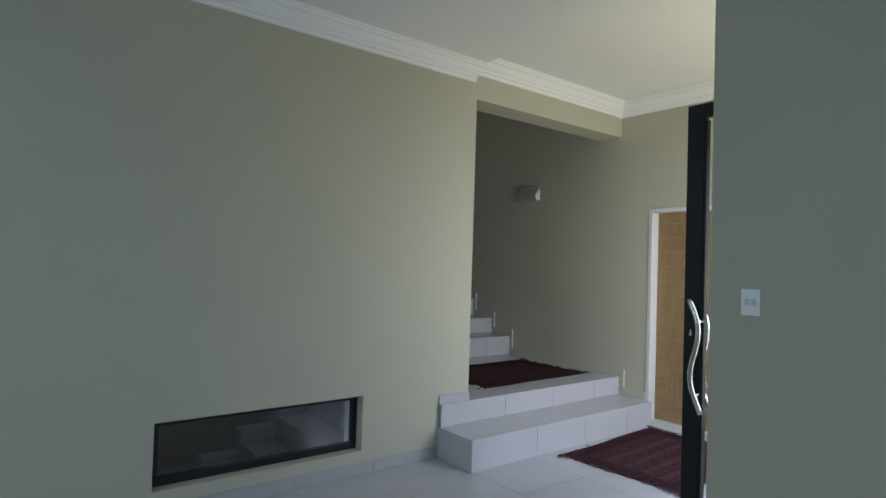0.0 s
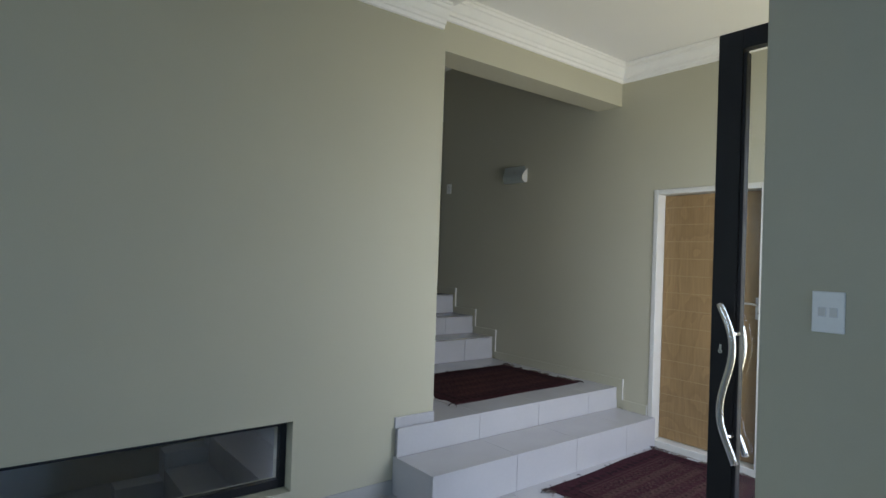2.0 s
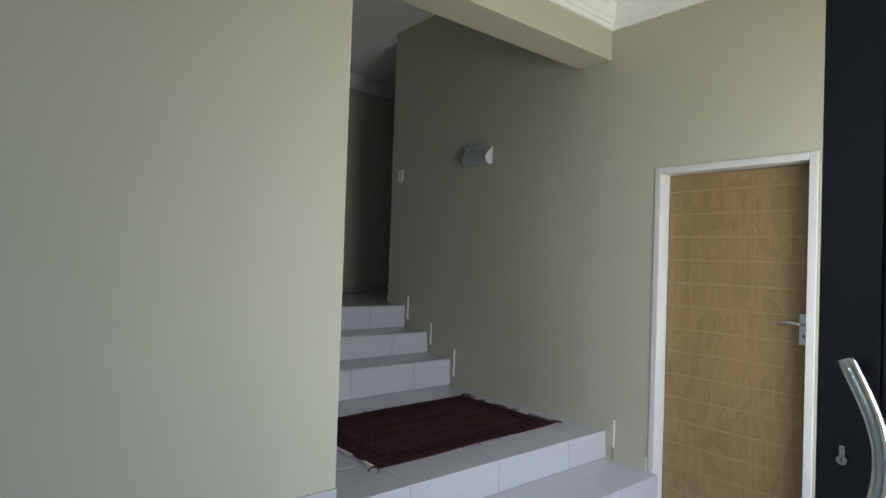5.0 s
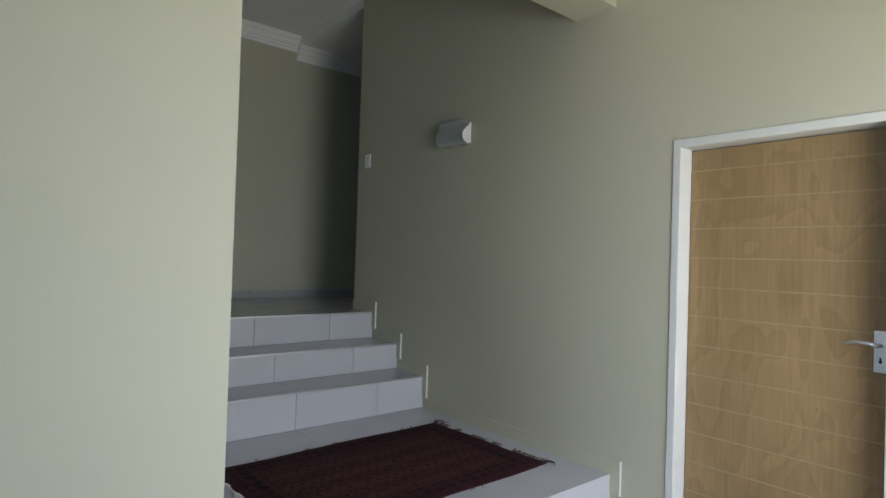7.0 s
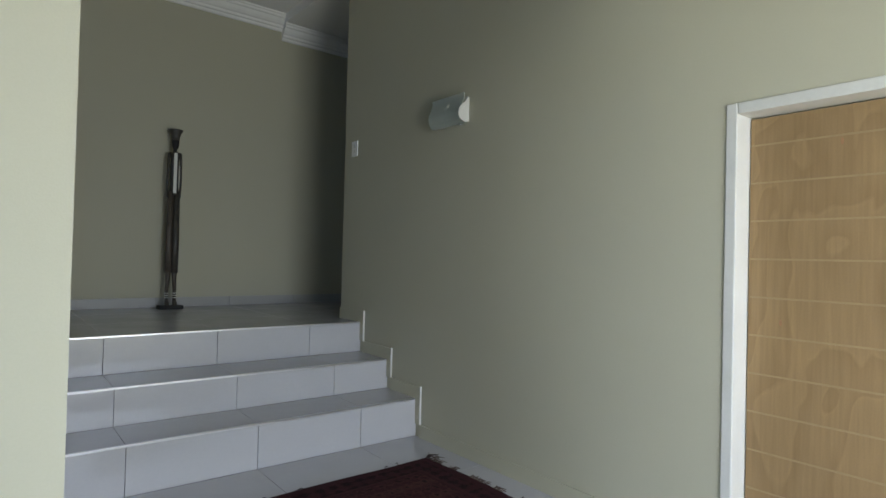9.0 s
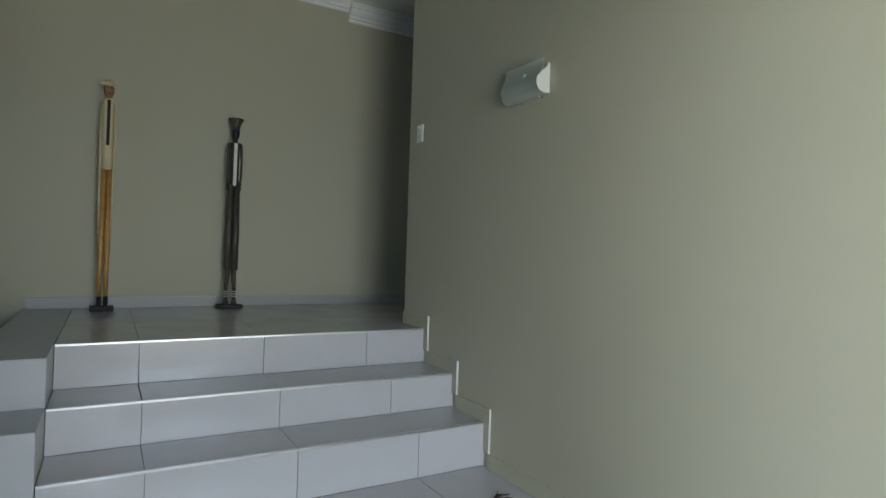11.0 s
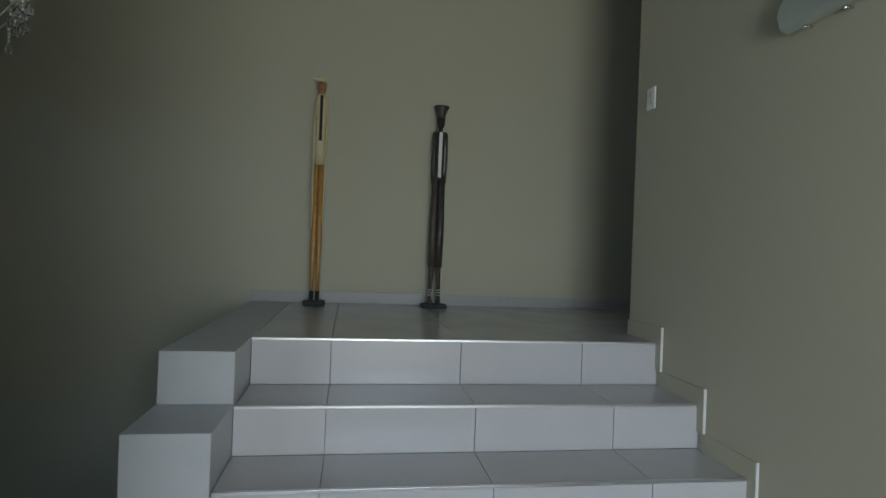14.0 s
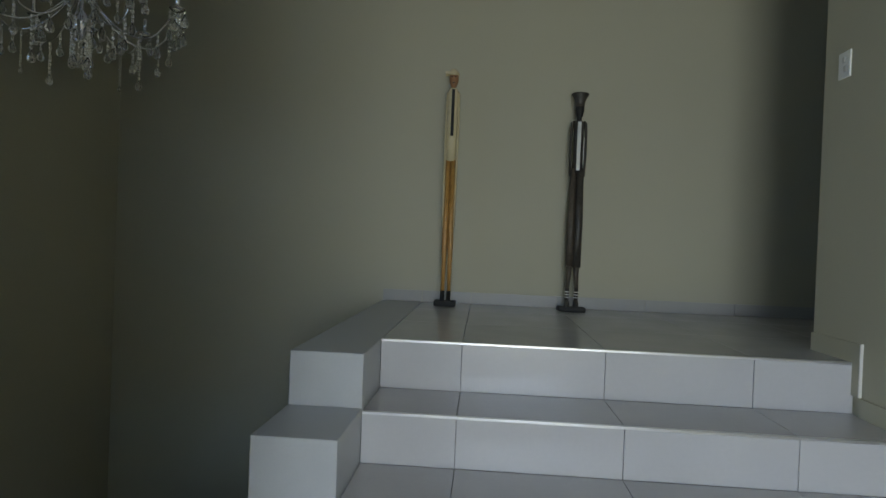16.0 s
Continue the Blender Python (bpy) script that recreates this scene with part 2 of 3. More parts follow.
def part(name, bm, mat, parent, label="", smooth=False):
    ob = new(name, finish(name, bm, mat, smooth))
    ob.parent = parent
    if parent.parent is None:
        ob.matrix_parent_inverse = parent.matrix_basis.inverted()
    if label:
        ob["label"] = label
    return ob


def structure(name, bm, mat, label, category):
    return tagged(new(name, finish(name, bm, mat)), label, category, kind="structure")


def tube(bm, pts, r, seg=10, cap=True):
    """A round bar along a smooth line of points."""
    pts = [Vector(p) for p in pts]
    rings = []
    a = (pts[1] - pts[0]).orthogonal().normalized()
    for i, p in enumerate(pts):
        d = (pts[min(i + 1, len(pts) - 1)] - pts[max(i - 1, 0)]).normalized()
        a = (a - d * a.dot(d)).normalized()
        b = d.cross(a)
        rad = r[i] if isinstance(r, (list, tuple)) else r
        rings.append([bm.verts.new(p + rad * (math.cos(k * math.tau / seg) * a + math.sin(k * math.tau / seg) * b)) for k in range(seg)])
    for q, s in zip(rings, rings[1:]):
        for k in range(seg):
            bm.faces.new((q[k], q[(k + 1) % seg], s[(k + 1) % seg], s[k]))
    if cap:
        bm.faces.new(rings[0][::-1])
        bm.faces.new(rings[-1])
    return bm


def extrude(bm, profile, axis, a, b, place):
    """A closed profile of (out, up) pairs carried from a to b along x or y; place(s, out, up) gives the point."""
    r0 = [bm.verts.new(place(a, *p)) for p in profile]
    r1 = [bm.verts.new(place(b, *p)) for p in profile]
    n = len(profile)
    for k in range(n):
        bm.faces.new((r0[k], r0[(k + 1) % n], r1[(k + 1) % n], r1[k]))
    bm.faces.new(r0[::-1])
    bm.faces.new(r1)
    return bm


def lathe(bm, rows, centre, seg=16):
    """A turned body from (radius, height) rows."""
    rings = [[bm.verts.new((centre[0] + r * math.cos(k * math.tau / seg), centre[1] + r * math.sin(k * math.tau / seg), centre[2] + z)) for k in range(seg)] for r, z in rows]
    for q, s in zip(rings, rings[1:]):
        for k in range(seg):
            bm.faces.new((q[k], q[(k + 1) % seg], s[(k + 1) % seg], s[k]))
    bm.faces.new(rings[0][::-1])
    bm.faces.new(rings[-1])
    return bm


# ---- the plan ----
YW, YB = 3.356, 3.612          # stair wall, its two faces
XR = 4.83                      # long wall with the plywood door
OPEN_L = 2.854                 # opening's jamb
BACK = 7.2                     # wall behind the figures
END = 5.875                    # end of the long wall at the passage
S1Y, S2Y, S3Y, S4Y, S5Y = 2.945, 3.312, 4.884, 5.215, 5.574
Z1, Z2, Z3, Z4, Z5 = 0.235, 0.412, 0.642, 0.832, 1.04
CEIL_A, CEIL_B, CEIL_H, CEIL_P = 3.13, 3.197, 3.74, 3.66
WALL_X, WALL_Y = 2.355, 1.131  # wall end beside the front door
FRONT = 0.50                   # inner face of the front wall
LOW = -1.0                     # lower hall floor

# ---- walls, ceilings, floors ----
bm = bmesh.new()
box(bm, -3.1, 0.54, YW, YB, LOW - 0.1, 3.9)
box(bm, 0.54, 1.88, YW, YB, LOW - 0.1, 0.165)
box(bm, 0.54, 1.88, YW, YB, 0.55, 3.9)
box(bm, 1.88, OPEN_L, YW, YB, LOW - 0.1, 3.9)
box(bm, OPEN_L, XR, YW, YB, 2.848, 3.9)
wall_n = structure("wall_north", bm, PAINT, "sage grey painted wall with a stair opening", "wall")
bm = bmesh.new()
box(bm, XR, XR + 0.23, FRONT - 0.25, 2.13, -0.1, 3.9)
box(bm, XR, XR + 0.23, 2.13, 3.016, 2.096, 3.9)
box(bm, XR, XR + 0.23, 3.016, END, -0.1, 3.9)
box(bm, XR + 0.23, 8.2, END - 0.15, END, -0.1, 3.9)
wall_e = structure("wall_east", bm, PAINT, "long sage grey painted wall beside the stairs", "wall")
structure("wall_by_front_door", boxed(WALL_X, WALL_X + 0.25, -4.0, WALL_Y, -0.1, 3.4, bevel=0.004), PAINT, "sage grey painted wall end with a light switch", "wall")
bm = bmesh.new()
box(bm, WALL_X + 0.25, 2.84, FRONT - 0.25, FRONT, -0.1, 3.4)
box(bm, 4.60, XR, FRONT - 0.25, FRONT, -0.1, 3.4)
box(bm, 2.84, 4.60, FRONT - 0.25, FRONT, 2.53, 3.4)
structure("wall_front", bm, PAINT, "sage grey front wall round the open entrance", "wall")
structure("wall_back", boxed(0.4, 8.2, BACK, BACK + 0.2, LOW - 0.1, 3.9), PAINT, "sage grey painted wall behind the carved figures", "wall")
bm = bmesh.new()
box(bm, 0.4, 0.6, YB, 4.7, LOW - 0.1, 3.9)
box(bm, 0.4, 0.6, 4.7, 5.3, LOW - 0.1, 2.05)
box(bm, 0.4, 0.6, 4.7, 5.3, 2.85, 3.9)
box(bm, 0.4, 0.6, 5.3, BACK, LOW - 0.1, 3.9)
structure("wall_hall_west", bm, PAINT, "dim sage grey wall of the lower hall", "wall")
structure("wall_passage_end", boxed(8.0, 8.2, END, BACK, -0.1, 3.9), PAINT, "dark end wall of the upper passage", "wall")
bm = bmesh.new()
box(bm, -3.1, -2.9, -4.2, 0.5, -0.1, 3.4)
box(bm, -3.1, -2.9, 0.5, 3.2, -0.1, 1.78)
box(bm, -3.1, -2.9, 0.5, 3.2, 2.3, 3.4)
box(bm, -3.1, -2.9, 3.2, YW, -0.1, 3.4)
structure("wall_west", bm, PAINT, "sage grey wall with a high window", "wall")
bm = bmesh.new()
box(bm, -2.9, -2.6, -4.2, -4.0, -0.1, 3.4)
box(bm, -2.6, 1.6, -4.2, -4.0, 2.3, 3.4)
box(bm, 1.6, WALL_X + 0.25, -4.2, -4.0, -0.1, 3.4)
structure("wall_south", bm, PAINT, "sage grey wall with wide patio doors", "wall")

structure("ceiling_living", boxed(-2.9, 2.868, -4.0, YW, CEIL_A, CEIL_A + 0.3), WHITE, "white painted flat ceiling of the living room", "ceiling")
structure("ceiling_entrance", boxed(2.868, XR, FRONT, YW, CEIL_B, CEIL_B + 0.25), WHITE, "white painted raised ceiling over the entrance", "ceiling")
structure("ceiling_stairs", boxed(0.6, XR + 0.02, YB, BACK, CEIL_H, CEIL_H + 0.2), WHITE, "white painted high ceiling over the stairs", "ceiling")
structure("ceiling_passage", boxed(XR + 0.02, 8.0, END, BACK, CEIL_P, CEIL_P + 0.25), WHITE, "white painted lower ceiling of the passage", "ceiling")

# cornices: stepped and coved plaster, (out from the wall, down from the ceiling)
CORNICE = [(0, 0), (0.095, 0), (0.095, -0.014), (0.086, -0.019), (0.082, -0.038), (0.07, -0.044), (0.06, -0.068), (0.047, -0.088), (0.034, -0.098), (0.031, -0.118), (0.018, -0.124), (0.014, -0.146), (0, -0.15)]


def cornice(name, runs, label):
    bm = bmesh.new()
    for axis, a, b, wall, sign, top in runs:
        if axis == "x":
            extrude(bm, CORNICE, axis, a, b, lambda s, o, u: (s, wall + sign * o, top + u))
        else:
            extrude(bm, CORNICE, axis, a, b, lambda s, o, u: (wall + sign * o, s, top + u))
    return structure(name, bm, PLASTER, label, "cornice")


cornice("trim_living", [("x", -2.9, 2.83, YW - 0.001, -1, CEIL_A - 0.001)], "white moulded plaster cornice in the living room")
cornice("trim_entrance", [("x", 2.85, XR - 0.001, YW - 0.001, -1, CEIL_B - 0.001), ("y", FRONT, YW - 0.002, XR - 0.001, -1, CEIL_B - 0.002)], "white moulded plaster cornice over the entrance")
cornice("trim_stairs", [("x", 0.6, XR + 0.019, BACK - 0.001, -1, CEIL_H - 0.001)], "white moulded plaster cornice over the stairs")
cornice("trim_passage", [("x", XR + 0.021, 8.0, BACK - 0.001, -1, CEIL_P - 0.001)], "white moulded plaster cornice in the passage")

bm = bmesh.new()
box(bm, -2.9, XR, -4.0, YW, -0.12, -0.012)
floor = structure("floor", bm, GROUT, "pale polished porcelain floor tiles with thin grey joints", "floor")
floor_up = structure("floor_upper", boxed(2.9, 8.0, S5Y + 0.012, BACK, Z2, Z5 - 0.012), GROUT, "pale polished tiled upper floor", "floor")
structure("floor_lower", boxed(0.6, 2.58, YB, BACK, LOW - 0.15, LOW), LIME, "dim floor of the lower hall", "floor")

# ---- ground and neighbours outside ----
g = bmesh.new()
bmesh.ops.create_grid(g, x_segments=2, y_segments=2, size=400, matrix=Matrix.Translation((0, 0, -1.3)))
structure("ground", g, EARTH, "dry lawn reaching the horizon", "ground")
structure("pavement", boxed(-8, 9, -9, FRONT - 0.25, -0.2, -0.02), PAVING, "pale paved terrace before the house", "pavement")


def neighbour(x, y, w, d, h):
    house = thing("house", (x, y, -1.3), "pale rendered house with a terracotta tiled roof", "house", "neighbouring houses")
    part("wall", boxed(x - w / 2, x + w / 2, y - d / 2, y + d / 2, -1.3, h), FACADE, house)
    bm = bmesh.new()
    prof = [(-d / 2 - 0.5, h - 0.1), (0, h + d * 0.3), (d / 2 + 0.5, h - 0.1), (d / 2 + 0.5, h - 0.3), (-d / 2 - 0.5, h - 0.3)]
    extrude(bm, prof, "x", x - w / 2 - 0.4, x + w / 2 + 0.4, lambda s, o, u: (s, y + o, u))
    part("roof", bm, ROOF, house)
    win = part("window", boxed(x + w / 2, x + w / 2 + 0.04, y - 1.2, y + 1.2, 0.6, 1.8), BLACK, house)
    part("pane", boxed(x + w / 2 + 0.04, x + w / 2 + 0.045, y - 1.1, y + 1.1, 0.7, 1.7), PANE, win)


neighbour(-24, 9, 9, 6, 1.7)
neighbour(-30, -4, 10, 8, 2.6)

# ---- windows ----
def window(name, axis, at, a0, a1, z0, z1, w, depth, label, mullions=0, sill=None, base_rail=None):
    """A framed window in a wall across x or y."""
    lo = {"x": lambda p0, p1, q0, q1, d0, d1: (p0, p1, at + d0, at + d1, q0, q1), "y": lambda p0, p1, q0, q1, d0, d1: (at + d0, at + d1, p0, p1, q0, q1)}[axis]
    e = thing(name, ((a0 + a1) / 2, at, z0) if axis == "x" else (at, (a0 + a1) / 2, z0), label, "window", kind="structure")
    br = base_rail or w
    for q in ((a0, a0 + w, z0, z1), (a1 - w, a1, z0, z1), (a0 + w, a1 - w, z1 - w, z1), (a0 + w, a1 - w, z0, z0 + br)):
        part("window_frame", boxed(*lo(*q, 0, depth), bevel=0.003), BLACK, e)
    step = (a1 - a0 - 2 * w) / (mullions + 1)
    for k in range(mullions):
        c = a0 + w + step * (k + 1)
        part("mullion", boxed(*lo(c - w / 2, c + w / 2, z0 + br, z1 - w, 0, depth), bevel=0.003), BLACK, e)
    for k in range(mullions + 1):
        p = part("pane", boxed(*lo(a0 + w + k * step + 0.001, a0 + w + (k + 1) * step - 0.001, z0 + br, z1 - w, depth * 0.4, depth * 0.4 + 0.006)), PANE, e)
        p.visible_shadow = False
    return e


window("window_1", "x", YW + 0.075, 0.543, 1.878, 0.168, 0.548, 0.036, 0.05, "low black aluminium strip window at floor level", base_rail=0.045)
window("window_2", "y", -3.02, 0.5, 3.2, 1.78, 2.3, 0.04, 0.05, "high black aluminium window onto the street")
# window_4 is never in view; added for the lamp beside the chandelier
window("window_4", "y", 0.48, 4.7, 5.3, 2.05, 2.85, 0.035, 0.05, "unseen black aluminium window added to light the hall chandelier")
window("window_3", "x", -4.12, -2.6, 1.6, 0.0, 2.3, 0.06, 0.06, "wide black aluminium patio doors", mullions=3)

# ---- staircase ----
stairs = thing("staircase", (3.85, 4.3, 0), "pale tiled indoor staircase with aluminium nosings", "staircase", kind="structure")
bm = bmesh.new()
box(bm, 2.562, XR, S1Y + 0.012, S2Y + 0.012, 0, Z1 - 0.012)
box(bm, 2.562, XR, S2Y + 0.012, YW, 0, Z2 - 0.012)
box(bm, OPEN_L, XR, YW, YB, 0, Z2 - 0.012)
box(bm, 2.62, XR, YB, S3Y + 0.012, LOW, Z2 - 0.012)
box(bm, 2.9, XR, S3Y + 0.012, S4Y + 0.012, Z2 - 0.012, Z3 - 0.012)
box(bm, 2.9, XR, S4Y + 0.012, S5Y + 0.012, Z2 - 0.012, Z4 - 0.012)
part("stair_core", bm, GROUT, stairs)
part("kerb", boxed(2.607, 2.886, S3Y - 0.01, S4Y + 0.01, LOW, Z4 + 0.008, bevel=0.004), STEP_PAINT, stairs, "white painted stepped kerb")
part("kerb", boxed(2.607, 2.886, S4Y + 0.012, BACK, LOW, Z5 + 0.001, bevel=0.004), STEP_PAINT, stairs, "white painted stepped kerb")
for y, z in ((S1Y, Z1), (S2Y, Z2)):
    part("nosing", boxed(2.552, XR - 0.014, y - 0.003, y + 0.012, z - 0.009, z + 0.0015, bevel=0.001), TILE, stairs)
for y, z in ((S3Y, Z3), (S4Y, Z4), (S5Y, Z5)):
    part("nosing", boxed(2.889, XR - 0.014, y - 0.003, y + 0.012, z - 0.009, z + 0.0015, bevel=0.001), ALU, stairs, "bright aluminium edge strip")

# flight down to the lower hall, with its stepped white kerb
down = thing("lower_staircase", (1.8, 4.3, LOW), "pale tiled flight going down to the lower hall", "staircase", kind="structure")
for k in range(5):
    x1, z = 2.61 - 0.325 * k, Z2 - 0.205 * (k + 1)
    part("step", boxed(x1 - 0.325, x1 - 0.001, YB, 5.09, LOW, z, bevel=0.003), TILE, down)
    part("kerb", boxed(x1 - 0.325, x1 - 0.001, 5.092, 5.26, LOW, z + 0.12, bevel=0.004), STEP_PAINT, down, "white painted stepped kerb")

# ---- tiles ----
def tile_run(parent, name, xs, ys, z, t=0.012, gap=0.0013):
    """Flat tiles between the joints xs and ys, their faces at z."""
    for x0, x1 in zip(xs, xs[1:]):
        for y0, y1 in zip(ys, ys[1:]):
            part(name, boxed(x0 + gap, x1 - gap, y0 + gap, y1 - gap, z - t, z, bevel=0.0012), TILE, parent)


def riser_run(parent, xs, y, z0, z1, gap=0.0013):
    for x0, x1 in zip(xs, xs[1:]):
        part("riser_tile", boxed(x0 + gap, x1 - gap, y, y + 0.012, z0 + 0.001, z1, bevel=0.0012), TILE, parent)


def joints(a, b, start, step=0.6):
    k = math.ceil((a - start) / step + 1e-6)
    out = [a]
    while start + k * step < b - 0.12:
        if start + k * step > a + 0.12:
            out.append(start + k * step)
        k += 1
    return out + [b]


JX = 3.236
xs1, xs2, xs3 = joints(2.55, XR, JX), joints(2.62, XR, JX), joints(2.888, XR, JX)
riser_run(stairs, xs1, S1Y, 0.0, Z1 - 0.009)
riser_run(stairs, xs1, S2Y, Z1, Z2 - 0.009)
tile_run(stairs, "tread_tile", xs1, [S1Y + 0.012, S2Y], Z1)
part("riser_tile", boxed(2.55, 2.562, S1Y + 0.013, YW - 0.001, 0.001, Z1 - 0.001, bevel=0.001), TILE, stairs)
tile_run(stairs, "tread_tile", joints(OPEN_L, XR, JX), [S2Y + 0.012, 3.68], Z2)
tile_run(stairs, "tread_tile", xs2, [3.68, 4.28, S3Y], Z2)
riser_run(stairs, xs3, S3Y, Z2, Z3 - 0.009)
tile_run(stairs, "tread_tile", xs3, [S3Y + 0.012, S4Y], Z3)
riser_run(stairs, xs3, S4Y, Z3, Z4 - 0.009)
tile_run(stairs, "tread_tile", xs3, [S4Y + 0.012, S5Y], Z4)
riser_run(stairs, xs3, S5Y, Z4, Z5 - 0.009)
tile_run(floor_up, "floor_tile", joints(2.888, 7.99, JX), [S5Y + 0.013, 6.17, 6.77, BACK - 0.002], Z5)
tile_run(floor, "floor_tile", joints(-2.9, XR, 1.98), joints(-4.0, YW, YW - 0.3), 0.0)
part("step_upstand", boxed(2.552, OPEN_L, YW - 0.016, YW - 0.001, Z2 - 0.008, Z2 + 0.062, bevel=0.002), TILE, stairs, "pale tile upstand against the wall")

# ---- skirtings ----
skirt = structure("baseboard", boxed(-2.9, -2.0, YW - 0.009, YW - 0.001, 0.001, 0.085), TILE, "pale tile skirting along the walls", "skirting")
for x0, x1 in zip(joints(-2.0, 2.549, 1.98), joints(-2.0, 2.549, 1.98)[1:]):
    part("skirting_tile", boxed(x0 + 0.0015, x1 - 0.0015, YW - 0.01, YW - 0.001, 0.001, 0.088, bevel=0.001), SKIRT, skirt)
for x0, x1 in zip(joints(2.889, 7.99, JX), joints(2.889, 7.99, JX)[1:]):
    part("skirting_tile", boxed(x0 + 0.0015, x1 - 0.0015, BACK - 0.01, BACK - 0.001, Z5 + 0.001, Z5 + 0.08, bevel=0.001), SKIRT, skirt)
part("skirting_tile", boxed(2.61, 2.886, BACK - 0.01, BACK - 0.001, Z5 + 0.003, Z5 + 0.08, bevel=0.001), SKIRT, skirt)


def step_skirt(y0, y1, zlow, ztop):
    """Painted stair skirting on the long wall with its white cut edge."""
    part("skirting_tile", boxed(XR - 0.012, XR - 0.001, y0 + 0.006, y1 - 0.001, zlow, ztop, bevel=0.001), PAINT, skirt, "skirting tile painted like the wall")
    part("edge_strip", boxed(XR - 0.013, XR - 0.001, y0, y0 + 0.006, zlow, ztop + 0.002), GLOSS_WHITE, skirt, "white cut edge of a tile")


step_skirt(3.02, S2Y - 0.06, Z1 + 0.001, Z1 + 0.08)
step_skirt(S2Y - 0.06, S3Y - 0.05, Z1 + 0.081, Z2 + 0.075)
step_skirt(S3Y - 0.05, S4Y - 0.05, Z2 + 0.076, Z3 + 0.075)
step_skirt(S4Y - 0.05, S5Y - 0.05, Z3 + 0.076, Z4 + 0.075)
step_skirt(S5Y - 0.05, END - 0.001, Z4 + 0.076, Z5 + 0.08)

# ---- plywood door ----
door = thing("door_1", (XR + 0.1, 2.57, 0), "unfinished grooved plywood door in a white frame", "door", kind="structure")
for q in ((2.131, 2.172, 0.0, 2.095), (2.975, 3.015, 0.0, 2.095), (2.172, 2.975, 2.055, 2.095)):
    part("door_frame", boxed(XR - 0.006, XR + 0.16, *q, bevel=0.004), GLOSS_WHITE, door, "white gloss painted frame")
part("threshold", boxed(XR + 0.002, XR + 0.20, 2.172, 2.975, 0.0, 0.055, bevel=0.004), GLOSS_WHITE, door, "white threshold")
leaf = part("door_leaf", boxed(XR + 0.0988, XR + 0.14, 2.176, 2.971, 0.06, 2.05), PLY_PALE, door)
zs = [0.06] + [1.951 - 0.139 * k for k in range(13, -1, -1)] + [2.05]
for z0, z1 in zip(zs, zs[1:]):
    part("plank", boxed(XR + 0.098, XR + 0.1035, 2.176, 2.971, z0 + 0.0035, z1 - 0.0035), PLY, leaf)
for k, (y, z) in enumerate(((2.86, 1.31), (2.42, 0.92), (2.68, 1.93), (2.35, 0.55))):
    bm = bmesh.new()
    bmesh.ops.create_uvsphere(bm, u_segments=8, v_segments=6, radius=0.006, matrix=Matrix.Translation((XR + 0.098, y, z)) @ Matrix.Diagonal((0.15, 0.8, 2.0, 1)))
    part("knot", bm, SKIN, leaf)
plate = part("lock_plate", boxed(XR + 0.091, XR + 0.0975, 2.188, 2.232, 1.108, 1.268, bevel=0.002), ALU, door, "aluminium lock plate")
bm = bmesh.new()
tube(bm, [(XR + 0.09, 2.21, 1.215), (XR + 0.06, 2.21, 1.215), (XR + 0.045, 2.216, 1.216), (XR + 0.042, 2.24, 1.221), (XR + 0.042, 2.28, 1.222), (XR + 0.044, 2.316, 1.212)], [0.009, 0.009, 0.0085, 0.008, 0.007, 0.005])
part("lever", bm, ALU, plate, smooth=True)
bm = bmesh.new()
lathe(bm, [(0.006, 0), (0.006, 0.002)], (0, 0, 0), 12)
box(bm, -0.003, 0.003, -0.016, -0.003, 0, 0.002)
bmesh.ops.transform(bm, matrix=Matrix.Translation((XR + 0.0905, 2.21, 1.15)) @ Matrix.Rotation(radians(-90), 4, "Y") @ Matrix.Rotation(radians(90), 4, "Z"), verts=bm.verts)
part("keyhole", bm, DARK, plate)

# ---- open front door ----
LX0, LX1, LY0, LY1, LTOP = 2.79, 2.84, 0.52, 1.495, 2.41
fd = thing("door_2", (LX0, LY0, 0), "open black aluminium glass front door", "door", kind="structure")
SW = 0.095
part("stile", boxed(LX0, LX1, LY1 - SW, LY1, 0.012, LTOP, bevel=0.002), BLACK, fd)
part("glazing_bead", boxed(LX0 + 0.005, LX1 - 0.005, LY1 - SW - 0.014, LY1 - SW - 0.001, 0.20, LTOP - 0.09, bevel=0.002), BLACK, fd)
part("stile", boxed(LX0, LX1, LY0, LY0 + SW, 0.012, LTOP, bevel=0.002), BLACK, fd)
part("rail", boxed(LX0, LX1, LY0 + SW, LY1 - SW, LTOP - 0.075, LTOP, bevel=0.002), BLACK, fd)
part("rail", boxed(LX0, LX1, LY0 + SW, LY1 - SW, 0.012, 0.19, bevel=0.002), BLACK, fd)
pn = part("pane", boxed(LX0 + 0.021, LX0 + 0.029, LY0 + SW, LY1 - SW - 0.012, 0.19, LTOP - 0.075), PANE, fd, "large clear glass pane")
pn.visible_shadow = False


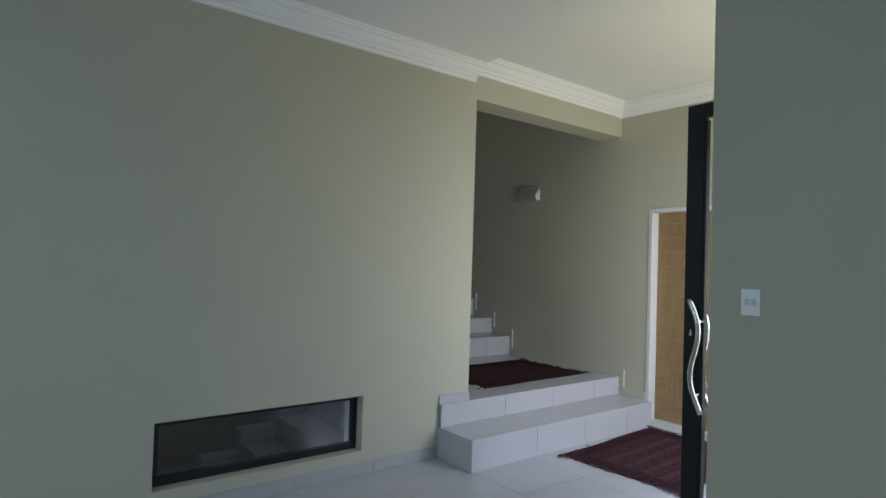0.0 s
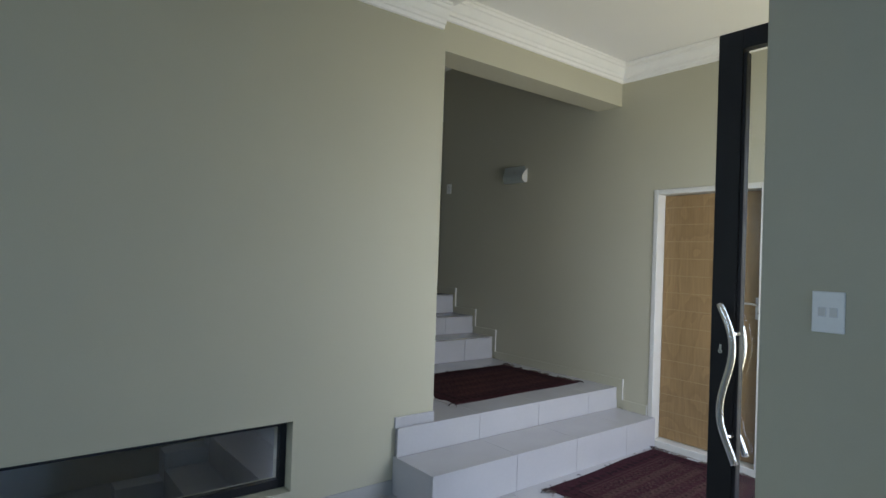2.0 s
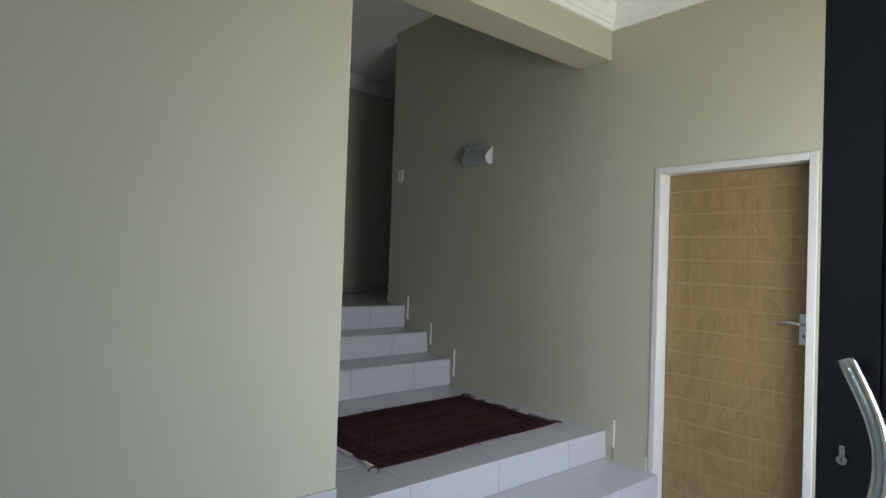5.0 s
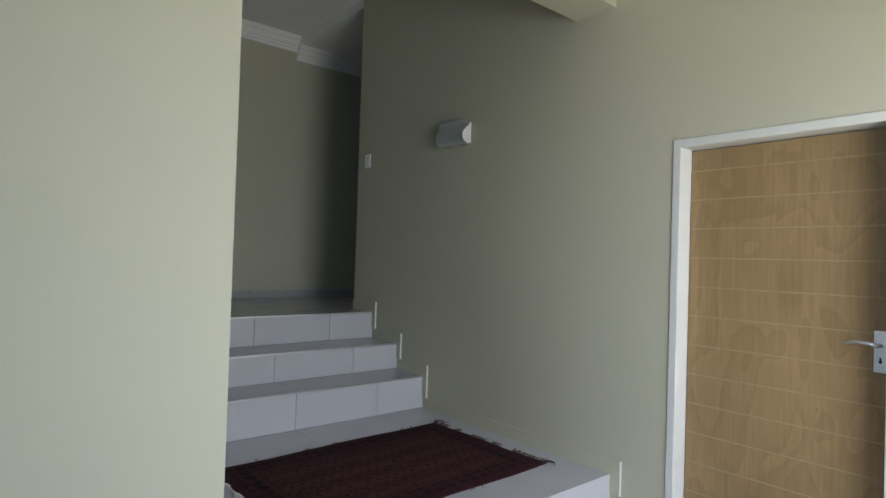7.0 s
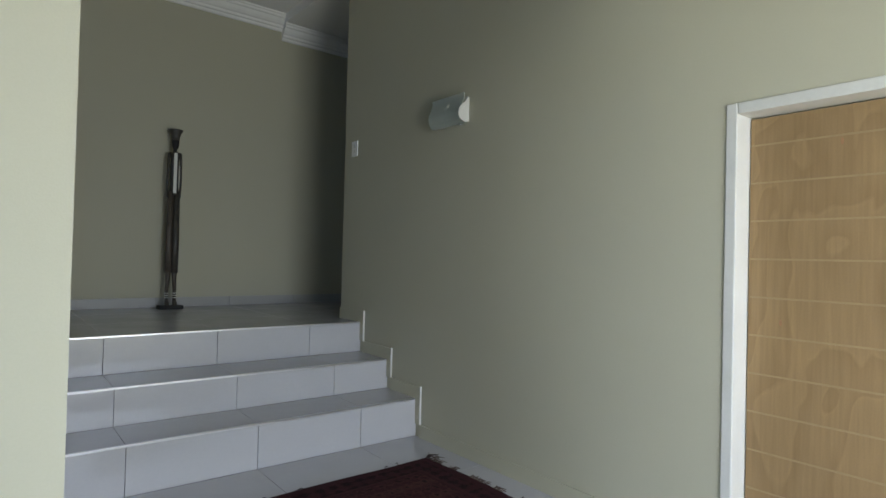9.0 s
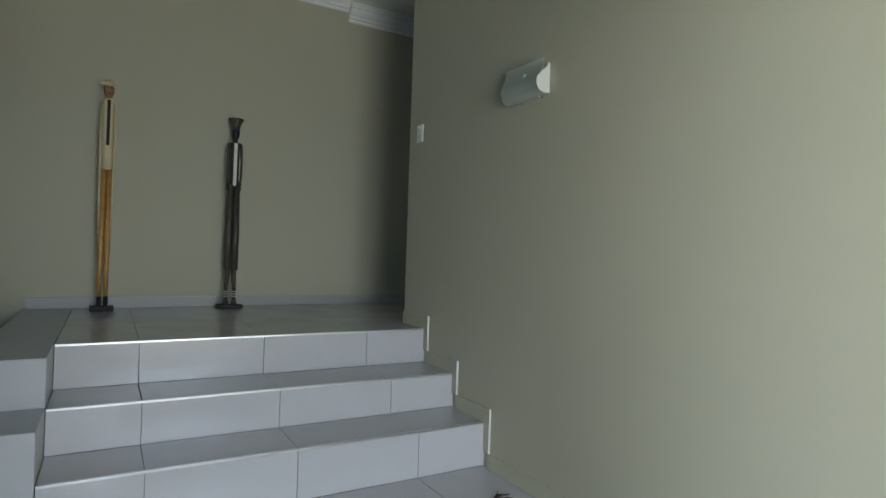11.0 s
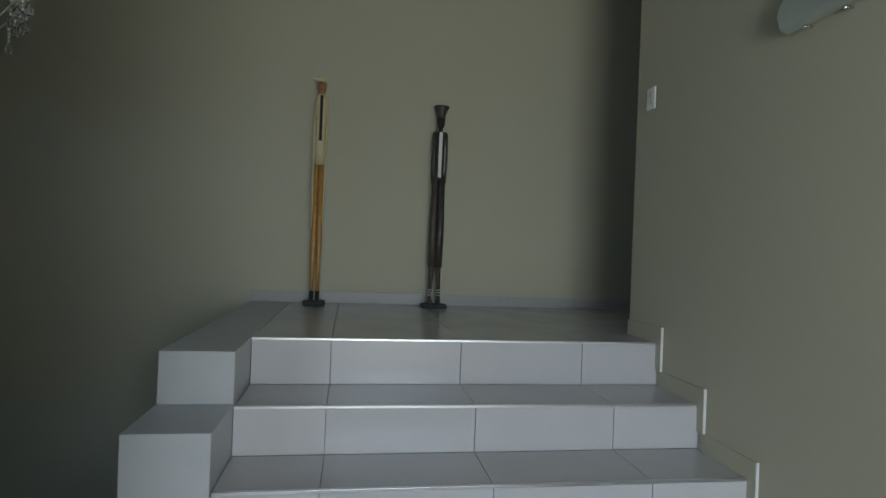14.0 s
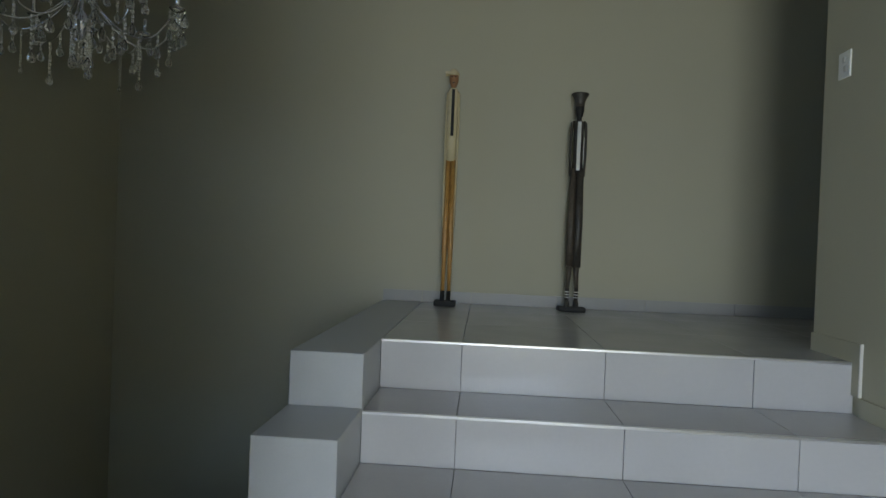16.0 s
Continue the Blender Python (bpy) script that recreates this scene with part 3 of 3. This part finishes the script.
def pull(side, name):
    x = LX0 - 0.055 if side < 0 else LX1 + 0.035
    face = LX0 if side < 0 else LX1
    bm = bmesh.new()
    bend = np.polyfit((0, 0.09, 0.171, 0.283, 0.375, 0.478, 0.597), (1.436, 1.397, 1.383, 1.404, 1.423, 1.412, 1.364), 5)
    pts = [(x, float(np.polyval(bend, 0.597 * k / 32)), 1.346 - 0.597 * k / 32) for k in range(33)]
    if side > 0:
        pts = [(p[0], p[1] + 0.02, p[2]) for p in pts]
    tube(bm, pts, 0.0135, 14)
    bar = part("pull_handle", bm, STEEL, fd, "curved satin steel pull handle", smooth=True)
    for i in (6, 27):
        b2 = bmesh.new()
        tube(b2, [(x, pts[i][1], pts[i][2]), (face, pts[i][1] - 0.004, pts[i][2])], 0.008, 10)
        part("stud", b2, STEEL, bar, smooth=True)


pull(-1, "inner")
pull(1, "outer")
bm = bmesh.new()
lathe(bm, [(0.0, 0), (0.0095, 0), (0.0095, 0.006), (0.0085, 0.008), (0.0, 0.008)], (0, 0, 0), 16)
box(bm, -0.005, 0.005, -0.026, -0.006, 0, 0.007, bevel=0.002)
bmesh.ops.transform(bm, matrix=Matrix.Translation((LX0, 1.452, 1.158)) @ Matrix.Rotation(radians(-90), 4, "Y") @ Matrix.Rotation(radians(90), 4, "Z"), verts=bm.verts)
cyl = part("lock_cylinder", bm, STEEL, fd, "steel lock cylinder")
part("keyhole", boxed(LX0 - 0.0085, LX0 - 0.0079, 1.4512, 1.4532, 1.154, 1.163), DARK, cyl)
# fixed frame of the entrance
for q in ((2.842, 2.885, FRONT - 0.16, FRONT - 0.09, 0.0, 2.525), (4.55, 4.598, FRONT - 0.16, FRONT - 0.09, 0.0, 2.525), (2.885, 4.55, FRONT - 0.16, FRONT - 0.09, 2.48, 2.525)):
    part("fixed_frame", boxed(*q, bevel=0.003), BLACK, fd)

# ---- switches ----
def switch(name, m, label, rockers, group="light switches"):
    """A plate of 75 by 115 mm in its own x-z plane, facing -y."""
    e = thing(name, (0, 0, 0), label, "light switch", group)
    p = part("plate", boxed(-0.04, 0.04, -0.009, -0.0005, -0.057, 0.057, bevel=0.003), PLASTIC, e)
    for x, z in rockers:
        part("rocker", boxed(x - 0.009, x + 0.009, -0.0125, -0.0085, z - 0.012, z + 0.012, bevel=0.002), GLOSS_WHITE, p)
        part("surround", boxed(x - 0.0105, x + 0.0105, -0.0095, -0.0088, z - 0.0135, z + 0.0135), ALU, p)
    e.matrix_basis = m
    return e


switch("light_switch", pose(WALL_X, 0.949, 1.374, 0, 0, -90), "white double light switch on the wall end", ((-0.014, 0), (0.014, 0)))
switch("light_switch", pose(XR, 5.722, 2.29, 0, 0, -90), "white upright light switch beside the passage", ((0.0, 0.022), (0.008, -0.018)))

# ---- wall sconce ----
sc = thing("wall_sconce", (XR, 4.59, 2.27), "frosted glass wall light with white end plates", "wall lamp")
prof = [(0.046 + 0.014 * math.sin(-2.2 + s * 4.8), 2.440 - 0.138 * s) for s in [k / 30 for k in range(31)]]
d0, z0 = prof[-1]
prof += [(0.012 + (d0 - 0.012) * math.cos(a), z0 - 0.03 * math.sin(a)) for a in [k / 8 * math.pi / 2 for k in range(1, 9)]]
inner = [(max(0.002, d - 0.005), z + (0.005 if z < z0 else 0)) for d, z in prof]
extr = bmesh.new()
extrude(extr, prof + inner[::-1], "y", 4.462, 4.752, lambda s, o, u: (XR - 0.004 - o, s, u))
part("shade", extr, FROST, sc, "frosted greenish glass shade", smooth=False)
cap = [(0.0, 2.418)] + [(0.036 + 0.042 * math.cos(a), 2.322 + 0.046 * math.sin(a)) for a in [0.75 - k * 2.6 / 14 for k in range(15)]] + [(0.0, 2.276)]
for y in (4.455,):
    extr = bmesh.new()
    extrude(extr, cap, "y", y, y + 0.005, lambda s, o, u: (XR - 0.002 - o, s, u))
    part("end_plate", extr, GLOSS_WHITE, sc, "white enamelled end plate")
for y in (4.50, 4.66):
    bm = bmesh.new()
    tube(bm, [(XR - 0.03, y, 2.272), (XR - 0.03, y, 2.260)], 0.007, 10)
    tube(bm, [(XR - 0.001, y, 2.268), (XR - 0.03, y, 2.266)], 0.004, 8)
    part("clip", bm, CHROME, sc, smooth=True)
part("back_plate", boxed(XR - 0.012, XR - 0.001, 4.46, 4.72, 2.29, 2.42, bevel=0.003), GLOSS_WHITE, sc)
bm = bmesh.new()
lathe(bm, [(0.010, -0.03), (0.013, 0.0), (0.016, 0.03), (0.010, 0.05)], (XR - 0.04, 4.59, 2.34), 12)
part("bulb", bm, PLASTIC, sc, smooth=True)

# ---- rugs ----
def rug(name, cx, cy, z, w, d, turn, mat, label, seed, pale):
    rnd = random.Random(seed)
    e = thing(name, (0, 0, 0), label, "rug", "patterned rugs")
    bm = bmesh.new()
    nx, ny = 40, 26
    top, bot = [], []
    for i in range(nx + 1):
        for j in range(ny + 1):
            x, y = (i / nx - 0.5) * w, (j / ny - 0.5) * d
            ex = 0.006 * math.sin(9 * y + seed) if i in (0, nx) else 0
            ey = 0.006 * math.sin(7 * x + 2 * seed) if j in (0, ny) else 0
            h = 0.008 + 0.0018 * noise.noise(Vector((x * 5, y * 5, seed)))
            edge_in = 0.002 if i in (0, nx) or j in (0, ny) else 0
            top.append(bm.verts.new((x + ex, y + ey, h - edge_in)))
            bot.append(bm.verts.new((x + ex, y + ey, 0.0)))
    idx = lambda i, j: i * (ny + 1) + j
    for i in range(nx):
        for j in range(ny):
            bm.faces.new((top[idx(i, j)], top[idx(i + 1, j)], top[idx(i + 1, j + 1)], top[idx(i, j + 1)]))
            bm.faces.new((bot[idx(i, j)], bot[idx(i, j + 1)], bot[idx(i + 1, j + 1)], bot[idx(i + 1, j)]))
    for i in range(nx):
        for j in (0, ny):
            bm.faces.new((top[idx(i, j)], top[idx(i + 1, j)], bot[idx(i + 1, j)], bot[idx(i, j)]))
    for j in range(ny):
        for i in (0, nx):
            bm.faces.new((top[idx(i, j)], top[idx(i, j + 1)], bot[idx(i, j + 1)], bot[idx(i, j)]))
    part("woven_field", bm, mat, e)
    for side in (-1, 1):
        bm = bmesh.new()
        for k in range(170):
            y = (k / 169 - 0.5) * d
            corner = abs(y) > d * 0.44
            if not corner and noise.noise(Vector((y * 9, seed, side))) < -0.02:
                continue
            ln = rnd.uniform(0.014, 0.04) * (1.8 if corner else 1.0)
            a = rnd.uniform(-1.0, 1.0)
            x = side * w / 2
            lift = rnd.uniform(0.002, 0.012)
            tube(bm, [(x - side * 0.004, y, 0.006), (x + side * ln * 0.5, y + a * ln * 0.4, 0.004 + lift), (x + side * ln, y + a * ln, 0.002 + lift * rnd.random())], [0.0024, 0.0021, 0.0012], 5)
        tagged(part("fringe", bm, FRINGE_PALE if pale and side < 0 else FRINGE, e), kind="stuff")
        if pale and side < 0:
            part("woven_end", boxed(-w / 2 - 0.014, -w / 2 + 0.001, -d / 2 + 0.01, d / 2 - 0.01, 0.0, 0.004, bevel=0.001), FRINGE_PALE, e, "pale frayed woven end")
    # knotted dark cords at the corners and loose threads along the long edges
    bm = bmesh.new()
    for sx in (-1, 1):
        for sy in (-1, 1):
            for q in range(3):
                a, ln = rnd.uniform(-0.3, 1.6), rnd.uniform(0.04, 0.09)
                x, y = sx * w / 2, sy * (d / 2 - 0.008 * q)
                dx, dy = sx * math.cos(a), sy * math.sin(a)
                tube(bm, [(x, y, 0.007), (x + dx * ln * 0.35, y + dy * ln * 0.3, 0.016), (x + dx * ln * 0.7 - dy * 0.012, y + dy * ln * 0.7, 0.01), (x + dx * ln, y + dy * ln + dx * 0.012, 0.004)], [0.004, 0.0034, 0.003, 0.0022], 6)
    for k in range(14):
        x = rnd.uniform(-w / 2, w / 2)
        s = rnd.choice((-1, 1))
        a = rnd.uniform(-0.03, 0.03)
        ln = rnd.uniform(0.012, 0.034)
        tube(bm, [(x, s * d / 2, 0.006), (x + a * 0.5, s * (d / 2 + ln * 0.5), 0.011), (x + a, s * (d / 2 + ln), 0.004)], 0.0022, 5)
    tagged(part("loose_thread", bm, CORD, e), kind="stuff")
    e.matrix_basis = pose(cx, cy, z, 0, 0, turn)
    return e


rug("rug", 4.115, 2.395, 0.0005, 1.34, 0.98, 3.0, RUG_A, "worn maroon patterned wool rug before the plywood door", 3, False)
rug("rug", 3.93, 4.045, Z2 + 0.0005, 1.44, 0.92, 1.2, RUG_B, "dark maroon patterned wool rug on the stair landing", 7, True)

# ---- carved figures ----
def oval(bm, rows, mat, seg=12):
    """A body of stacked ovals: rows of (x, y, z, rx, ry)."""
    rings = [[bm.verts.new((x + rx * math.cos(k * math.tau / seg), y + ry * math.sin(k * math.tau / seg), z)) for k in range(seg)] for x, y, z, rx, ry in rows]
    fs = []
    for q, s in zip(rings, rings[1:]):
        for k in range(seg):
            fs.append(bm.faces.new((q[k], q[(k + 1) % seg], s[(k + 1) % seg], s[k])))
    fs += [bm.faces.new(rings[0][::-1]), bm.faces.new(rings[-1])]
    for f in fs:
        f.material_index, f.smooth = mat, True


def slab(bm, mat, *q, bevel=0.0):
    before = set(bm.faces)
    box(bm, *q, bevel=bevel)
    for f in bm.faces:
        if f not in before:
            f.material_index = mat


def pale_figure():
    bm = bmesh.new()
    slab(bm, 2, -0.078, 0.078, -0.06, 0.05, 0, 0.035, bevel=0.004)
    for s in (-1, 1):
        oval(bm, [(s * 0.022, -0.035, 0.035, 0.014, 0.024), (s * 0.022, -0.01, 0.055, 0.016, 0.02), (s * 0.022, 0, 0.098, 0.015, 0.016)], 2)
        oval(bm, [(s * 0.022, 0, 0.098, 0.013, 0.013), (s * 0.022, 0, 0.3, 0.016, 0.016), (s * 0.021, 0, 0.42, 0.021, 0.02), (s * 0.019, 0, 0.55, 0.0195, 0.02), (s * 0.018, 0, 0.96, 0.019, 0.02)], 1)
    oval(bm, [(0, 0, 0.955, 0.036, 0.026), (0, 0, 1.12, 0.036, 0.027), (0, 0, 1.3, 0.038, 0.028), (0, 0, 1.41, 0.041, 0.028), (0, 0, 1.435, 0.03, 0.024), (0, 0, 1.445, 0.012, 0.012)], 0)
    for s in (-1, 1):
        oval(bm, [(s * 0.040, 0.004, 0.52, 0.007, 0.012), (s * 0.043, 0.002, 0.8, 0.008, 0.013), (s * 0.046, 0, 1.2, 0.009, 0.014), (s * 0.043, 0, 1.41, 0.008, 0.014)], 0)
    slab(bm, 2, -0.009, 0.013, -0.034, -0.02, 1.12, 1.43, bevel=0.003)
    oval(bm, [(0, 0, 1.44, 0.012, 0.012), (0, -0.004, 1.452, 0.02, 0.02), (0, -0.004, 1.475, 0.031, 0.028), (0, -0.004, 1.505, 0.035, 0.03), (0, 0, 1.535, 0.031, 0.028)], 3)
    for x in (-0.013, 0.013):
        slab(bm, 2, x - 0.005, x + 0.005, -0.036, -0.028, 1.508, 1.515, bevel=0.001)
    slab(bm, 2, -0.009, 0.009, -0.034, -0.026, 1.47, 1.475, bevel=0.001)
    slab(bm, 3, -0.005, 0.005, -0.038, -0.026, 1.478, 1.502, bevel=0.002)
    oval(bm, [(0, 0, 1.525, 0.037, 0.034), (0, 0, 1.545, 0.037, 0.034), (-0.004, 0, 1.566, 0.026, 0.025), (-0.006, 0, 1.572, 0.008, 0.008)], 4)
    slab(bm, 4, -0.062, -0.012, -0.03, 0.02, 1.53, 1.548, bevel=0.003)
    return bm, [CREAM, HONEY, BLACKWOOD, SKIN, CREAM]


def dark_figure():
    bm = bmesh.new()
    slab(bm, 2, -0.088, 0.088, -0.065, 0.055, 0, 0.03, bevel=0.004)
    for s, dx in ((-1, -0.008), (1, 0.004)):
        x0 = s * 0.03
        oval(bm, [(x0 - 0.004, -0.035, 0.03, 0.017, 0.028), (x0, -0.012, 0.052, 0.018, 0.024), (x0, 0, 0.075, 0.014, 0.015)], 0)
        oval(bm, [(x0, 0, 0.075, 0.0142, 0.0142), (x0, 0, 0.153, 0.0142, 0.0142)], 0)
        for k in range(3):
            oval(bm, [(x0, 0, 0.088 + k * 0.018, 0.0152, 0.0152), (x0, 0, 0.094 + k * 0.018, 0.0152, 0.0152)], 3)
        oval(bm, [(x0, 0, 0.153, 0.014, 0.014), (x0 * 0.8, 0, 0.25, 0.018, 0.018), (x0 * 0.75, 0, 0.31, 0.021, 0.02)], 1)
    oval(bm, [(-0.024, 0, 0.30, 0.026, 0.024), (-0.026, 0, 0.55, 0.024, 0.024), (-0.022, 0, 0.95, 0.022, 0.022)], 1)
    oval(bm, [(0.022, 0, 0.29, 0.03, 0.026), (0.026, 0, 0.55, 0.028, 0.026), (0.022, 0, 0.95, 0.024, 0.024)], 0)
    oval(bm, [(0, 0, 0.92, 0.04, 0.026), (0, 0, 1.0, 0.032, 0.024), (0, 0, 1.2, 0.032, 0.025), (0, 0, 1.26, 0.036, 0.026), (0, 0, 1.275, 0.016, 0.016)], 0)
    slab(bm, 3, -0.012, 0.013, -0.032, -0.022, 0.935, 1.262, bevel=0.003)
    for s in (-1, 1):
        oval(bm, [(s * 0.046, 0.002, 0.90, 0.008, 0.012), (s * 0.05, 0, 1.05, 0.009, 0.013), (s * 0.048, 0, 1.2, 0.01, 0.015), (s * 0.042, 0, 1.258, 0.012, 0.016), (s * 0.034, 0, 1.27, 0.008, 0.012)], 0)
    slab(bm, 3, 0.034, 0.038, -0.014, -0.009, 0.98, 1.16)
    oval(bm, [(0, 0, 1.265, 0.016, 0.016), (0, 0, 1.295, 0.015, 0.016), (0, -0.006, 1.305, 0.022, 0.022), (0, -0.004, 1.345, 0.03, 0.028), (0, 0, 1.372, 0.029, 0.028)], 2)
    oval(bm, [(0, 0, 1.366, 0.031, 0.031), (0, 0, 1.376, 0.031, 0.031)], 1)
    oval(bm, [(0, 0, 1.375, 0.03, 0.03), (0, 0, 1.40, 0.034, 0.034), (0, 0, 1.425, 0.043, 0.042), (0, 0, 1.45, 0.059, 0.057), (0, 0, 1.455, 0.056, 0.054), (0, 0, 1.442, 0.034, 0.034)], 0)
    return bm, [EBONY, EBONY2, BLACKWOOD, BONE]


for maker, name, m, label in ((pale_figure, "carved_figure", pose(3.065, 7.0, Z5, -2.0, 0, 0), "tall slim carved figure of cream and honey painted wood"),
                              (dark_figure, "carved_figure", pose(3.905, 7.02, Z5, -2.0, 0.6, 0), "slim dark carved wooden figure with a flared hat")):
    bm, mats = maker()
    bmesh.ops.scale(bm, vec=(0.92, 0.95, 1.024) if maker is pale_figure else (1, 1, 1.004), verts=bm.verts)
    ob = new(name, finish(name, bm, mats))
    tagged(ob, label, "statue", "carved figures")
    ob.matrix_basis = m

# ---- crystal chandelier ----
CX, CY, CZ = 1.06, 6.15, 2.60
ch = thing("chandelier", (CX, CY, CEIL_H), "chrome chandelier hung with crystal drops", "chandelier")
bm = bmesh.new()
lathe(bm, [(0.0, 0.0), (0.06, 0.0), (0.055, -0.03), (0.012, -0.04), (0.008, -0.06), (0.008, -0.75), (0.03, -0.78), (0.04, -0.84), (0.02, -0.9), (0.012, -0.95), (0.012, -1.08), (0.045, -1.12), (0.05, -1.16), (0.03, -1.2), (0.012, -1.24), (0.0, -1.25)], (CX, CY, CEIL_H), 18)
part("stem", bm, CHROME, ch, smooth=True)


def drop_mesh(size):
    """A faceted drop that hangs from the origin."""
    bm = bmesh.new()
    lathe(bm, [(0.002, 0), (size * 0.2, -size * 0.3), (size * 0.40, -size * 0.78), (size * 0.44, -size * 1.02), (size * 0.3, -size * 1.3), (0.002, -size * 1.42)], (0, 0, 0), 8)
    return finish("crystal_drop", bm, CRYSTAL)


def bead_mesh(r):
    bm = bmesh.new()
    bmesh.ops.create_icosphere(bm, subdivisions=2, radius=r)
    return finish("bead", bm, CRYSTAL, True)


STRANDS = [(n, drop_mesh(s), bead_mesh(r), r) for n, s, r in ((3, 0.048, 0.009), (5, 0.044, 0.009), (8, 0.046, 0.009), (1, 0.056, 0.010), (11, 0.026, 0.0065))]
rnd = random.Random(5)


def hang(parent, x, y, z, which):
    """A string of beads below (x, y, z) with a drop at its end."""
    n, drop, bead, r = STRANDS[which]
    length = n * (2 * r + 0.005)
    ob = new("crystal_drop", drop)
    ob.parent = ch
    ob.matrix_parent_inverse = ch.matrix_basis.inverted()
    ob.matrix_basis = pose(x, y, z - length, 0, 0, rnd.uniform(0, 90))
    for k in range(n):
        q = new("bead", bead)
        q.parent = ob
        q.matrix_basis = pose(0, 0, r + k * (2 * r + 0.005), rnd.uniform(0, 60), 0, rnd.uniform(0, 60))


for tier, (count, reach, zc, rise) in enumerate(((10, 0.5, CZ, 0.14), (5, 0.28, CZ + 0.28, 0.12))):
    for k in range(count):
        a = math.tau * (k + 0.35 * tier) / count + 0.2
        ca, sa = math.cos(a), math.sin(a)
        pts = []
        for i in range(15):
            s = i / 14
            r = 0.03 + (reach - 0.03) * s
            z = zc + 0.16 * (1 - s) ** 2 - 0.10 * math.sin(math.pi * min(1, s * 1.05)) + (0.09 * max(0, s - 0.75) / 0.25)
            pts.append((CX + r * ca, CY + r * sa, z))
        bm = bmesh.new()
        tube(bm, pts, 0.0045, 8)
        arm = part("arm", bm, CHROME, ch, smooth=True)
        ex, ey, ez = pts[-1]
        bm = bmesh.new()
        lathe(bm, [(0.006, 0), (0.03, 0.008), (0.042, 0.02), (0.044, 0.024), (0.02, 0.02), (0.012, 0.026)], (ex, ey, ez), 14)
        part("bobeche", bm, CRYSTAL, arm, "crystal drip dish", smooth=True)
        bm = bmesh.new()
        lathe(bm, [(0.012, 0.02), (0.012, 0.11), (0.009, 0.115), (0.0, 0.115)], (ex, ey, ez), 12)
        part("candle_sleeve", bm, CHROME, arm, "chrome candle sleeve", smooth=True)
        for j in range(4):
            b = a + j * math.tau / 4
            hang(ch, ex + 0.04 * math.cos(b), ey + 0.04 * math.sin(b), ez + 0.018, (3, 0, 2 if k % 2 else 1, 0)[j])
        mx, my, mz = pts[8]
        hang(ch, mx, my, mz - 0.005, (1, 2, 4)[k % 3])
        mx, my, mz = pts[11]
        hang(ch, mx, my, mz - 0.005, (0, 1)[k % 2])
        mx, my, mz = pts[5]
        hang(ch, mx, my, mz - 0.005, (0, 3)[k % 2])
for k in range(8):
    a = k * math.tau / 8
    hang(ch, CX + 0.045 * math.cos(a), CY + 0.045 * math.sin(a), CEIL_H - 1.15, (2, 4)[k % 2])
